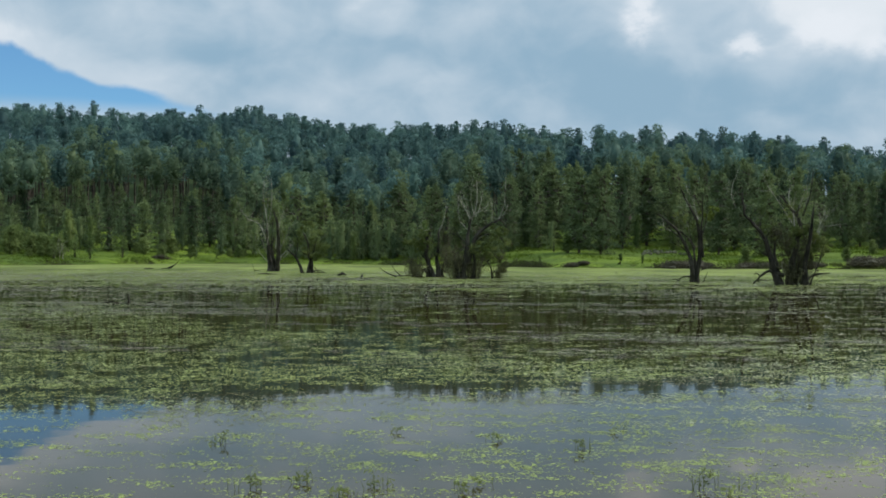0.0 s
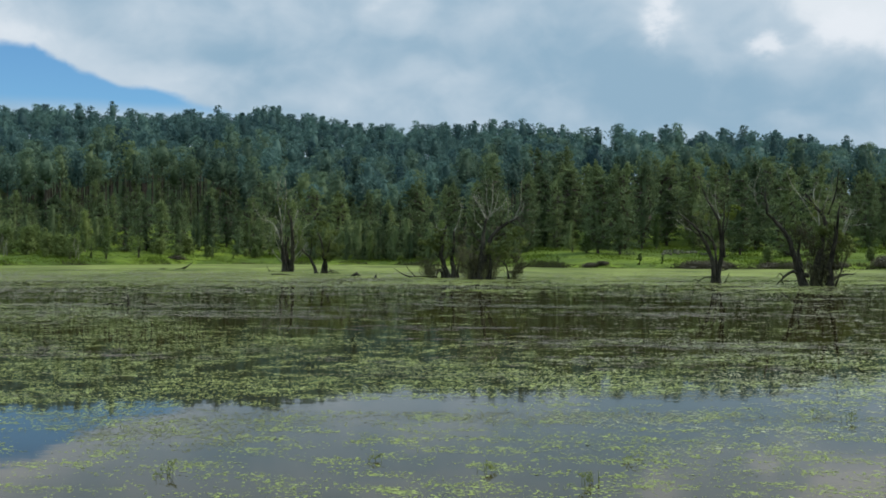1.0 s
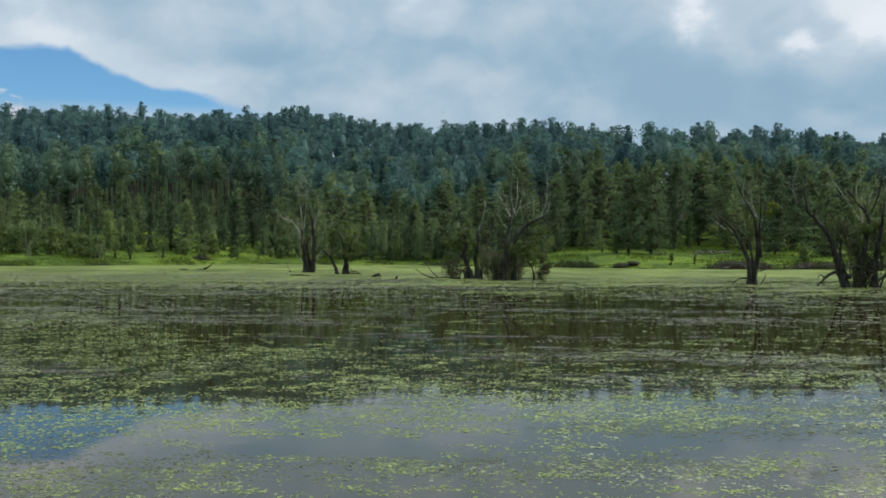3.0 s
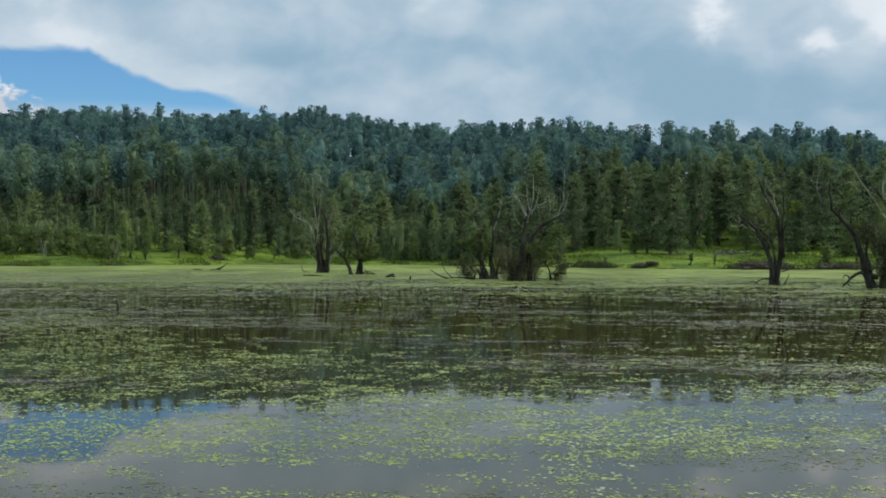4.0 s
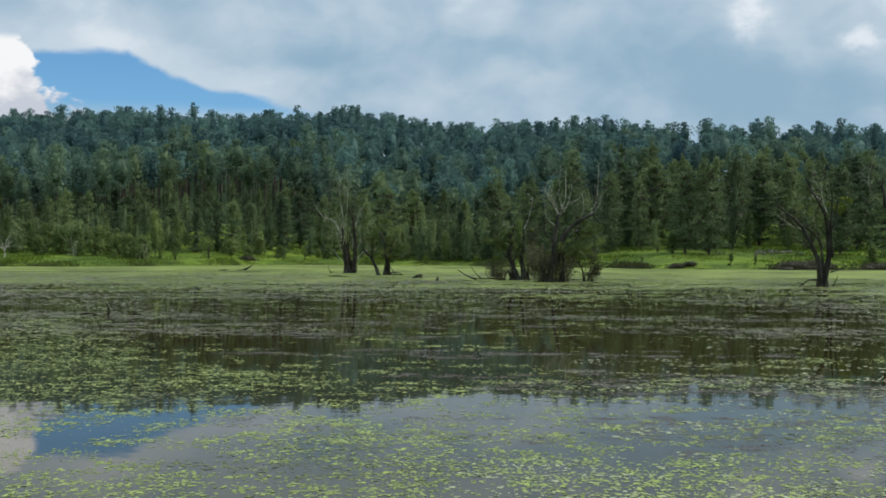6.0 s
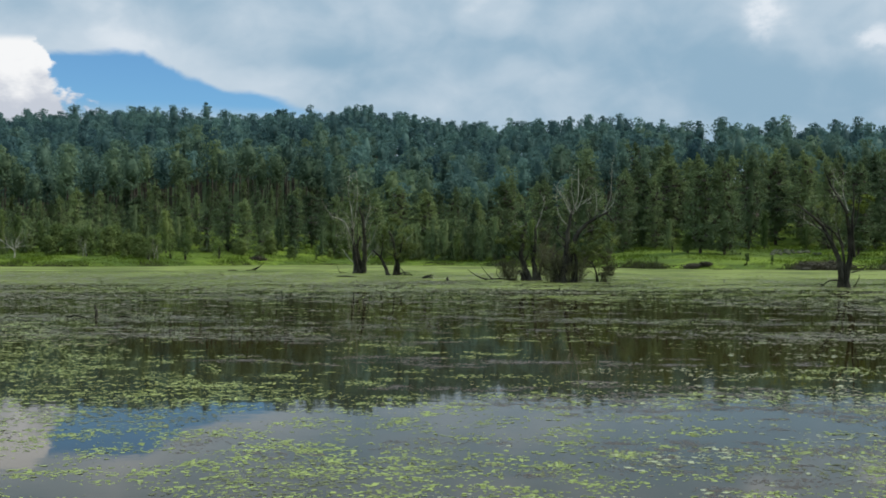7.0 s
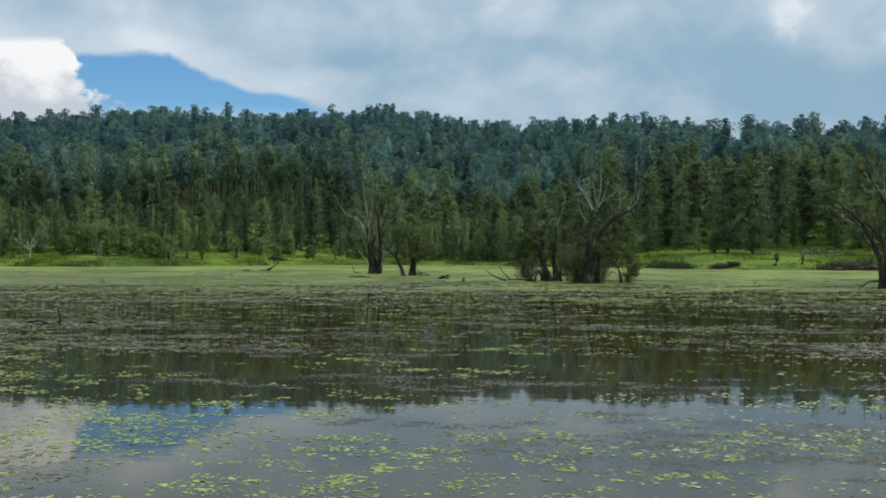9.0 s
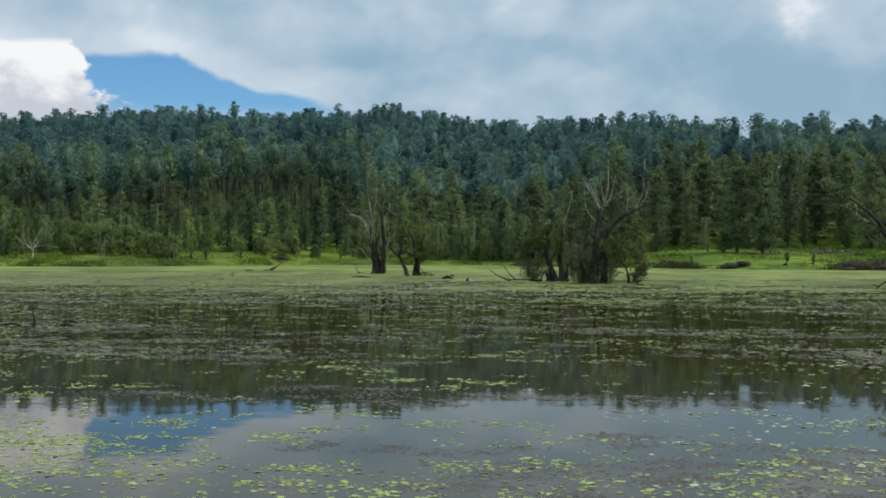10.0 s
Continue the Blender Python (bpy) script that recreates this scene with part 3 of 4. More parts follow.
# the outermost row: x, y, height, half width
ROW_WEST = [(-92.2, 194.0, 7.3, 1.9), (-72.5, 186.0, 8.1, 2.6), (-90.2, 209.9, 10.2, 1.6), (-55.6, 173.6, 7.0, 1.8), (-60.8, 176.6, 7.5, 1.6), (-53.6, 178.5, 9.1, 1.8), (-53.3, 186.5, 8.5, 1.8), (-75.6, 205.7, 7.2, 1.8),
            (-48.7, 180.5, 8.8, 2.0), (-46.0, 191.6, 10.3, 2.0), (-45.5, 203.6, 10.6, 2.2), (-38.7, 192.3, 10.9, 2.1), (-27.0, 191.9, 12.9, 3.0), (-22.3, 194.1, 12.2, 2.5), (-16.9, 188.6, 12.4, 2.4)]
ROW_EAST = [(-13.2, 189.0, 10.5, 2.2), (-8.1, 185.3, 13.0, 2.7), (-1.9, 179.0, 12.7, 2.4), (5.9, 185.5, 15.8, 2.8), (11.4, 182.7, 13.2, 2.4), (14.8, 186.5, 13.8, 2.6), (19.5, 186.6, 14.1, 3.2), (21.2, 162.7, 12.7, 2.4), (24.6, 162.8, 14.1, 2.6),
            (30.9, 179.5, 14.9, 2.4), (36.2, 185.6, 14.4, 2.7), (41.3, 186.6, 15.5, 2.5), (42.5, 177.1, 14.2, 2.4), (42.8, 162.0, 13.1, 2.1), (48.5, 173.9, 14.5, 2.6), (48.3, 156.8, 13.1, 2.3), (52.8, 156.3, 13.3, 2.5)]
spots = []
for i, (x, y, tall, wide) in enumerate(ROW_WEST + ROW_EAST):
    kind = pines[(i * 5) % 12]
    plant(kind, x, y, tall / kind[2], i * 1.9, "pine_tree", LABEL_PINE, "pines along the shore", wide=wide / kind[3] * 1.42)
    spots.append((x, y))


def glade(x, y):
    """Open grass running up between the pines."""
    return abs(x - 0.112 * y) < 2.4 and y < 208 or abs(x + 0.375 * y) < 4.0 and y < 186 or abs(x + 0.30 * y) < 3.0 and y < 174


row = len(spots)
while len(spots) < 215:
    y = 145 + 115 * rng.random()
    x = -0.62 * y + 1.1 * y * rng.random()
    d = y - float(shore(x)) - float(tree_line(x))
    if not 5 < d < 42 or glade(x, y) or any((x - a) ** 2 + (y - b) ** 2 < (4.3 + 2.2 * rng.random()) ** 2 for a, b in spots):
        continue
    spots.append((x, y))
pick = np.random.default_rng(5)
for _ in range(4000):
    x, y = 14 + 80 * pick.random(), 178 + 55 * pick.random()
    if len(spots) < 250 and abs(x) < 0.48 * y and not glade(x, y) and y - float(shore(x)) > float(tree_line(x)) + 6 and all((x - a) ** 2 + (y - b) ** 2 > 3.9 ** 2 for a, b in spots):
        spots.append((x, y))
for x, y in spots[row:]:
    back = y - float(shore(x)) - float(tree_line(x))
    size = (0.6 + 0.4 * rng.random() if back < 12 else 0.66 + 0.32 * rng.random()) * float(np.interp(x, [-100, -50, -22, 8, 40, 80], [0.62, 0.66, 0.82, 1.0, 0.94, 0.78]))
    plant(pines[int(rng.integers(12))], x, y, size, rng.random() * 6.28, "pine_tree", LABEL_PINE, "pines along the shore", wide=size * (1.0 + 0.35 * rng.random()))


young = []
for k in range(5):
    tall = 5.0 + 2.5 * rng.random()
    t, c = pine_arrays(rng, tall, 1.2 + 0.5 * rng.random(), 0.04 + 0.06 * rng.random(), 24, 34, 0.27, 0.15 + 0.2 * rng.random(), 1.5 + 0.6 * rng.random())
    young.append((t.mesh("trunk", BARK_PINE), c.mesh("crown", BUSH if k == 4 else PINE), tall))
for k in range(110):
    x = -88 + 78 * rng.random() if k % 2 else -24 + 76 * rng.random()
    if x > 6 and k % 3:
        continue
    front = float(tree_line(x))
    y = float(shore(x)) + max(4.0, front - (0.55 * front if k % 2 else 4.0) * rng.random() + 7 * rng.random())
    plant(young[k % 5], x, y, 0.5 + 0.65 * rng.random(), rng.random() * 6.28, "young_pine", "young pine with low branches on the grassy slope", "young pines before the wood")


def make_wood():
    """The closed pine wood on the hillside."""
    kinds = []
    for k in range(14):
        tall = 14.0 + 4.5 * rng.random()
        t, c = wood_pine(rng, tall, 2.35 + 1.0 * rng.random(), 0.44 + 0.2 * rng.random())
        kinds.append((t.arrays(), c.arrays()))
    stems, crowns, tints, unhazed_shares = Shape(), Shape(), [], []
    taken, cells = 0, {}
    for _ in range(60000):
        y = 170 + 235 * rng.random()
        x = -0.66 * y + 1.16 * y * rng.random()
        d = y - float(shore(x)) - float(tree_line(x))
        far = float(ridge(x)[0])
        if d < np.interp(x, [-40, -10], [27, 41]) or y > far + 18:
            continue
        gap = 3.7 + 1.9 * rng.random()
        key = (int(x // 5), int(y // 5))
        if any((x - a) ** 2 + (y - b) ** 2 < gap ** 2 for i in (-1, 0, 1) for j in (-1, 0, 1) for a, b in cells.get((key[0] + i, key[1] + j), ())):
            continue
        cells.setdefault(key, []).append((x, y))
        (tv, tf), (cv, cf) = kinds[int(rng.integers(14))]
        a, s = rng.random() * 6.28, (0.72 + 0.34 * rng.random()) * float(np.interp(x, [10, 60, 110], [1.05, 0.97, 0.97]))
        m = np.array([[math.cos(a), -math.sin(a), 0], [math.sin(a), math.cos(a), 0], [0, 0, 1]]) * s
        base = np.array([x, y, float(ground(x, y)) - 0.1])
        stems.add(tv @ m.T + base, tf[0], tf[1])
        crowns.add(cv @ m.T + base, cf[0], cf[1])
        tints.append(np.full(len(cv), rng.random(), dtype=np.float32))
        # trees farther behind the tree line get more of the painted haze
        unhazed_shares.append(np.full(len(cv), np.clip(1.05 - d / 78 + 0.4 * rng.normal(), 0, 1), dtype=np.float32))
        taken += 1
        if taken >= 2000:
            break
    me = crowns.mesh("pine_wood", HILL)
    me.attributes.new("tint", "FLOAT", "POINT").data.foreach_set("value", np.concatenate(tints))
    me.attributes.new("warm", "FLOAT", "POINT").data.foreach_set("value", np.concatenate(unhazed_shares))
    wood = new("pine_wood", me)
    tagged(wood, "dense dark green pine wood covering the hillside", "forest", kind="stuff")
    part("trunks", stems.mesh("trunks", BARK_PINE), wood)


make_wood()


# ---- bushes, reeds and stones along the bank ----
def bush_kind(rng, wide, tall, mat, stem_mat, clumps, sprays, size, bare):
    """The stems, one mesh each, and the leaves of one bush."""
    stems, leaves = [], Shape()
    for i in range(clumps):
        w = i * 2.4 + rng.normal() * 0.3
        s = (i + 0.5) / clumps
        out = wide * (0.15 + 0.5 * rng.random()) * (1.1 - 0.7 * s)
        c = (out * math.cos(w), out * math.sin(w), tall * (bare + (0.86 - bare) * s) + rng.normal() * 0.05 * tall)
        big = wide * (0.26 + 0.16 * rng.random())
        if i % 2:
            stem = Shape()
            stem.tube([(out * 0.15 * math.cos(w), out * 0.15 * math.sin(w), -0.1), (c[0] * 0.5, c[1] * 0.5, c[2] * 0.55), c], [0.022 * tall ** 0.5, 0.017 * tall ** 0.5, 0.01], 5)
            stems.append(stem.mesh("stem", stem_mat))
        if sprays > 20:
            leaves.core(rng, c, (big * 0.45, big * 0.45, min(big * 0.4, tall * 0.3)))
        leaves.sprays(rng, c, (big, big, min(big * 0.8, tall * 0.45)), sprays, size, 0.5, 0.55)
    return stems, leaves.mesh("foliage", mat, False)


rng = np.random.default_rng(77)
ROUND = [bush_kind(rng, 2.0, 4.0, BUSH, BARK_DARK, 22, 95, 0.25, 0.1) for k in range(4)]
MOUND = [bush_kind(rng, 3.4, 0.95, SCRUB, BARK_DARK, 26, 150, 0.20, 0.05) for k in range(2)]
THIN = [bush_kind(rng, 2.0, 4.6, BUSH, BARK_DARK, 16, 20, 0.3, 0.18) for k in range(2)]
SHRUB = [bush_kind(rng, 0.5, 1.9, BUSH, BARK_DARK, 8, 26, 0.26, 0.2) for k in range(2)]


def set_bush(kind, x, y, scale, name, label, group):
    ob = new(name)
    z = max(float(ground(x, y)), -0.02)
    ob.matrix_world = Matrix.LocRotScale((x, y, z - 0.03), Euler((0, 0, x * 1.7)), (scale, scale, scale))
    for stem in kind[0]:
        part("stem", stem, ob)
    part("foliage", kind[1], ob)
    tagged(ob, label, "bush", group)


for i, (x, y, s) in enumerate([(-83, 156, 0.95), (-79, 160, 0.8), (-74, 157, 0.8), (-71.6, 159, 1.1), (-70.0, 161, 1.0), (-68.0, 157, 0.55), (-65.4, 158, 1.15), (-63.0, 160, 0.9), (-67, 164, 1.1), (-75.5, 163, 1.1),
                               (-60.2, 157, 0.95), (-58.4, 158, 0.92), (-89, 158, 1.0), (-94, 156, 0.95), (-49.9, 174, 0.75), (-47, 181, 0.8), (-36, 184, 0.6), (40.8, 140.7, 0.6), (55.6, 143.7, 0.5), (-98, 158, 1.0), (-86, 162, 1.1)]):
    set_bush(ROUND[i % 4], x, y, s, "bush", "rounded grey-green bush at the edge of the lake", "bushes along the bank")
for x, y, s in [(-54.1, 160, 0.95), (-51.0, 166, 0.85)]:
    set_bush(THIN[int(x) % 2], x, y, s, "bush", "thin half-bare bush on the grassy bank", "bushes along the bank")
for x, y, s in [(-46.3, 171, 0.6), (30.2, 134.7, 0.95), (33.0, 135.3, 1.0), (39.9, 135.9, 0.75), (42.6, 136.3, 0.6), (48.7, 136.7, 0.6), (55.2, 136.1, 1.1), (58.9, 136.7, 1.1), (17.3, 139.7, 0.5), (18.8, 139.5, 0.42)]:
    set_bush(MOUND[int(abs(x)) % 2], x, y, s, "scrub_mound", "low dark brown mound of dry scrub on the waterline", "scrub on the waterline")
for x, y, s in [(23.9, 140.7, 1.0), (25.0, 146.7, 0.6), (27.1, 141.7, 0.7), (13.4, 144.7, 0.5), (45.0, 141.7, 0.8), (-39, 180, 0.9), (-31, 181, 0.7), (35.2, 142.7, 0.5)]:
    set_bush(SHRUB[int(abs(x)) % 2], x, y, s, "shrub", "small upright green shrub in the bank grass", "shrubs on the bank")


for k in range(84):
    x = -92 + (160 if k % 2 else 62) * rng.random()
    y = float(shore(x)) + 6 + 34 * rng.random()
    if x > 6 and k % 8 != 1:
        continue
    kind = (ROUND[k % 4], THIN[k % 2], SHRUB[k % 2])[k % 3]
    set_bush(kind, x, y, 0.35 + 0.4 * rng.random(), "bush", "young green bush under the edge of the wood", "undergrowth")


def make_blades(name, count, low, high, height, mat, label, category):
    """Upright blades on the bank, between two distances behind the waterline."""
    x = -110 + 200 * rng.random(count)
    d = low + (high - low) * rng.random(count) ** 1.3
    y = shore(x) + d
    z = np.maximum(ground(x, y), -0.02)
    h = height * (0.45 + 0.9 * rng.random(count)) * (np.interp(x, [-25, 5], [0.4, 1.0]) if name == "reeds" else 1.0) * np.clip(3.4 * (0.6 * lumps(x, y * 0.6, 0.3, 61) + 0.4 * lumps(x, y, 1.3, 67)) - 1.2, 0.08, 1.4)
    w, a = 0.03 + 0.05 * rng.random(count), rng.random(count) * 6.28
    lean = rng.normal(size=(count, 2)) * 0.22
    base = np.stack([x, y, z - 0.03], -1)
    side = np.stack([np.cos(a), np.sin(a), np.zeros(count)], -1) * w[:, None]
    tip = base + np.stack([lean[:, 0] * h, lean[:, 1] * h, h], -1)
    v = np.stack([base - side, base + side, tip], 1).reshape(-1, 3)
    tagged(new(name, mesh_from(name, v, np.arange(count * 3).reshape(-1, 3), mat, False)), label, category, kind="stuff")


make_blades("reeds", 26000, -1.2, 2.6, 0.62, REED, "brownish reeds lining the waterline", "reeds")
make_blades("bank_grass", 110000, 0.5, 50, 0.34, BLADE, "tall bright green grass on the bank", "grass")


def make_stones():
    """A low heap of pale stones in the grass."""
    for k in range(26):
        x, y = 31.0 + 7.0 * rng.random(), 162 + 9 * rng.random()
        s = Shape()
        s.core(rng, (0, 0, 0), (0.45, 0.4, 0.36))
        v, f = s.arrays()
        ob = new("stone", mesh_from("stone", v * (0.55 + 0.6 * rng.random()), f, STONE, False))
        ob.location = (x, y, float(ground(x, y)) + 0.08)
        tagged(ob, "pale weathered field stone lying in the grass", "stone", "stones in the grass")


make_stones()


# ---- reed tufts in the shallows ----
def reed_tuft(x, y, tall, count, seed):
    r = np.random.default_rng(seed)
    ob = new("reed_tuft")
    ob.location = (x, y, 0)
    for k in range(int(count * 0.9)):
        s = Shape()
        a, lean = r.random() * 6.28, 0.3 * r.normal()
        o = r.normal(size=2) * 0.06
        h = tall * (0.25 + 0.45 * r.random())
        pts = [(o[0] + lean * h * f * f * math.cos(a), o[1] + lean * h * f * f * math.sin(a), h * f - 0.02) for f in (0, 0.4, 0.75, 1.0)]
        s.tube(pts, [0.0026, 0.0024, 0.0018, 0.0007], 4)
        part("blade", s.mesh("blade", TUFT), ob)
    bunch = Shape()
    for k in range(4):
        bunch.sprays(r, tuple(r.normal(size=2) * 0.05) + (tall * (0.12 + 0.33 * r.random()),), (0.05, 0.05, tall * 0.16), int(5 + count), 0.035, 0.3, 0.1)
    part("foliage", bunch.mesh("foliage", TUFT, False), ob, "small yellow-green leaves")
    tagged(ob, "sparse tuft of thin reeds standing in shallow water", "reeds", "reed tufts in the shallows")


for i, (x, y, tall, count) in enumerate([(-2.1, 9.9, 0.22, 6), (-1.44, 8.0, 0.2, 9), (-1.12, 8.2, 0.22, 9), (-0.72, 7.8, 0.14, 10), (-0.52, 8.05, 0.24, 11), (-0.47, 10.5, 0.12, 4), (0.14, 7.9, 0.16, 9),
                                         (0.3, 8.1, 0.13, 6), (0.51, 10.1, 0.2, 5), (1.28, 9.6, 0.2, 8), (1.79, 10.6, 0.16, 5), (1.98, 8.0, 0.32, 9), (2.2, 7.9, 0.2, 6), (4.48, 12.8, 0.2, 4), (4.33, 13.3, 0.16, 3),
                                         (4.29, 25.4, 0.2, 4), (4.7, 25.0, 0.18, 3)]):
    reed_tuft(x, y, tall, count, 300 + i)


# ---- half-drowned trees ----
LEAF_KINDS = ((WILLOW, 0.17, 120, "sparse olive leaves"), (WILLOW, 0.19, 230, "olive-green leaves"), (TWIGGY, 0.30, 330, "brown withered twigs"), (YELLOW, 0.2, 130, "yellow-green leaves"))


class WaterTree:
    """A tree standing in the lake, built limb by limb; each limb is drawn in the plane that faces the open water and given its own depth."""

    def __init__(self, seed):
        self.rng = np.random.default_rng(seed)
        self.limbs, self.clumps = [], []

    def limb(self, radius, pale, *line):
        self.limbs.append((radius * (0.54 if pale else 0.98), pale, line))

    def leaves(self, kind, x, z, rx, rz):
        self.clumps.append((kind, x, z, rx, rz))

    def twigs(self, shape, p, d, length, radius, depth):
        r = self.rng
        q = [Vector(p)]
        for i in range(3):
            d = (d + Vector(r.normal(size=3)) * 0.28 + Vector((0, 0, 0.10))).normalized()
            q.append(q[-1] + d * length / 3)
        shape.tube(q, [radius, radius * 0.75, radius * 0.5, radius * 0.25], 4)
        if depth:
            for i in range(2):
                self.twigs(shape, q[1 + i], (d + Vector(r.normal(size=3)) * 0.7).normalized(), length * 0.62, radius * 0.5, depth - 1)

    def shoots(self, shape, a, side, b, rx, rz):
        """A fan of thin basal shoots with small withered leaves along them."""
        r = self.rng
        foot = max(b - rz * 1.05, -0.06)
        for k in range(int(14 + 26 * rx)):
            u = r.normal(size=2) * 0.5
            p = Vector((a + 0.45 * rx * u[0], side + 0.45 * rx * u[1], foot))
            tall = (b + rz - foot) * (0.45 + 0.6 * r.random())
            tip = p + Vector((u[0] * rx * (0.5 + 0.5 * r.random()), u[1] * rx * 0.7, tall))
            mid = p.lerp(tip, 0.55) + Vector((r.normal() * 0.08, r.normal() * 0.08, 0.10 * tall))
            shape.tube([p, mid, tip], [0.016, 0.011, 0.004], 3)
            for f in (0.4, 0.65, 0.85):
                q = p.lerp(mid, f / 0.55) if f < 0.55 else mid.lerp(tip, (f - 0.55) / 0.45)
                e = q + Vector((r.normal() * 0.16 * rx, r.normal() * 0.16 * rx, 0.12 * tall * (0.4 + r.random())))
                shape.tube([q, q.lerp(e, 0.5), e], [0.008, 0.006, 0.003], 3)
                shape.sprays(r, tuple(e), (0.16 * rx + 0.05, 0.16 * rx + 0.05, 0.08 * tall + 0.04), 5, 0.12, 0.4, 0.1)

    def build(self, name, x, y, label, group, fine=1.0, size=1.0):
        r = self.rng
        root = new(name)
        root.location, root.scale = (x, y, max(0.0, float(ground(x, y)))), (size, size, size)
        spray = {0: Shape(), 1: Shape()}
        for radius, pale, line in self.limbs:
            s = Shape()
            side = r.normal() * 0.32
            pts = [Vector((a, side * max(0.0, b) * 0.45 + (0.08 * r.normal() if b > 0.3 else 0), b)) for a, b in line]
            fine_pts = []
            for i in range(len(pts) - 1):
                p0, p1, p2, p3 = pts[max(i - 1, 0)], pts[i], pts[i + 1], pts[min(i + 2, len(pts) - 1)]
                for f in (0.0, 0.34, 0.67):
                    g = f * f
                    fine_pts.append(0.5 * (2 * p1 + (p2 - p0) * f + (2 * p0 - 5 * p1 + 4 * p2 - p3) * g + (3 * p1 - p0 - 3 * p2 + p3) * g * f) + Vector(r.normal(size=3)) * radius * 0.18)
            fine_pts.append(pts[-1])
            n = len(fine_pts)
            radii = [radius * (1 - 0.78 * (i / (n - 1)) ** 0.8) * (1.35 if i == 0 and pts[0].z < 0.1 else 1) for i in range(n)]
            s.tube(fine_pts, radii, 8 if radius > 0.12 else 6)
            for i in range(n // 3, n):
                if fine_pts[i].z > 0.8 and r.random() < 0.7 * fine:
                    d = (fine_pts[i] - fine_pts[i - 1]).normalized() + Vector(r.normal(size=3)) * 0.8
                    self.twigs(spray[pale], fine_pts[i], d.normalized(), 0.6 + 1.0 * r.random(), max(0.011, radii[i] * 0.32), 1)
            part("trunk" if radius > 0.17 and line[0][1] < 0.1 else "branch", s.mesh("limb", BARK_PALE if pale else BARK_DARK), root, "bleached bare branch" if pale else "")
        for pale, shape in spray.items():
            if shape.n:
                tagged(part("twig_spray", shape.mesh("twig_spray", BARK_PALE if pale else BARK_DARK), root, "bleached bare twigs" if pale else ""), kind="stuff")
        for kind, a, b, rx, rz in self.clumps:
            mat, size, count, words = LEAF_KINDS[kind]
            s = Shape()
            side = r.normal() * 0.35 * rx
            if kind == 2:
                self.shoots(s, a, side, b, rx, rz)
                part("brush", s.mesh("brush", mat, False), root, words)
                continue
            for k in range(9):
                o = r.normal(size=3) * (0.55, 0.45, 0.5)
                g = 0.18 + 0.26 * r.random()
                s.sprays(r, (a + o[0] * rx, side + o[1] * rx, max(b + o[2] * rz, 0.12)), (rx * g, rx * g, rz * g * 0.8), int(count * (0.17, 0.36, 0.30, 0.34)[kind]), size * 0.85, 0.42, 0.1, 0.2)
            for k in range(7):
                p = Vector((a + r.normal() * 0.4 * rx, side + r.normal() * 0.4 * rx, b - rz * 0.7))
                self.twigs(s, p, Vector((r.normal() * 0.5, r.normal() * 0.5, 1)).normalized(), rz * (1.0 + 0.6 * r.random()), 0.016, 1)
            part("foliage", s.mesh("foliage", mat, False), root, words)
        tagged(root, label, "tree", group)


w = WaterTree(11)
w.limb(0.36, 0, (-0.30, -0.15), (-0.49, 1.33), (-0.59, 2.81), (-0.64, 4.29))
w.limb(0.30, 0, (0.25, -0.15), (0.49, 1.33), (0.59, 2.81), (0.49, 4.78), (0.34, 5.86))
w.limb(0.13, 1, (-0.64, 2.81), (-1.48, 4.68), (-2.61, 5.17), (-3.45, 6.26))
w.limb(0.12, 1, (-0.59, 4.04), (-0.69, 5.52), (-0.99, 7.00), (-0.89, 8.82))
w.limb(0.09, 1, (-0.49, 4.29), (-0.25, 6.26), (-0.15, 7.73), (-0.25, 9.21))
w.limb(0.11, 1, (0.49, 1.08), (0.89, 1.72), (1.58, 2.32), (2.32, 3.10))
w.limb(0.09, 1, (0.54, 2.32), (1.18, 3.20), (1.48, 4.29))
w.limb(0.08, 1, (-0.49, 0.84), (-1.38, 1.82), (-1.72, 2.56), (-1.82, 3.30))
w.limb(0.07, 1, (-0.49, 3.30), (-1.13, 4.14), (-1.87, 4.68))
w.limb(0.07, 1, (0.25, 4.29), (0.64, 5.27), (0.89, 6.16))
w.limb(0.08, 0, (0.10, 0.00), (-0.10, 1.82), (0.00, 3.79), (0.25, 5.02))
w.leaves(0, 0.00, 5.02, 1.18, 1.08)
w.leaves(0, 0.89, 6.65, 0.99, 1.28)
w.leaves(0, -1.08, 5.67, 0.79, 0.69)
w.leaves(0, 1.08, 3.55, 0.74, 0.89)
w.leaves(0, -0.49, 6.75, 0.69, 0.79)
w.leaves(0, -1.58, 3.30, 0.49, 0.79)
w.leaves(0, 0.00, 2.81, 0.99, 0.99)
w.limb(0.26, 0, (0.00, -0.15), (0.02, 1.00), (-0.15, 2.20), (0.10, 3.40))
w.limb(0.08, 1, (-0.50, 1.30), (-1.00, 2.40), (-1.30, 3.60), (-1.20, 4.60))
w.limb(0.09, 1, (0.10, 2.20), (0.25, 3.60), (0.55, 4.90), (0.95, 5.70))
w.limb(0.07, 1, (0.50, 1.80), (0.95, 2.90), (0.85, 3.90), (1.15, 4.70))
w.limb(0.07, 1, (-0.55, 2.60), (-0.40, 3.80), (-0.75, 4.90), (-1.45, 5.60))
w.limb(0.06, 1, (0.60, 1.10), (1.30, 1.70), (1.60, 2.60))
w.limb(0.05, 1, (-0.85, 5.90), (-0.55, 6.80), (-0.60, 7.90))
w.build("drowned_willow", -16.7, 103, "half-dead willow with bleached limbs standing in the lake", "willows standing in the lake", 1.0)

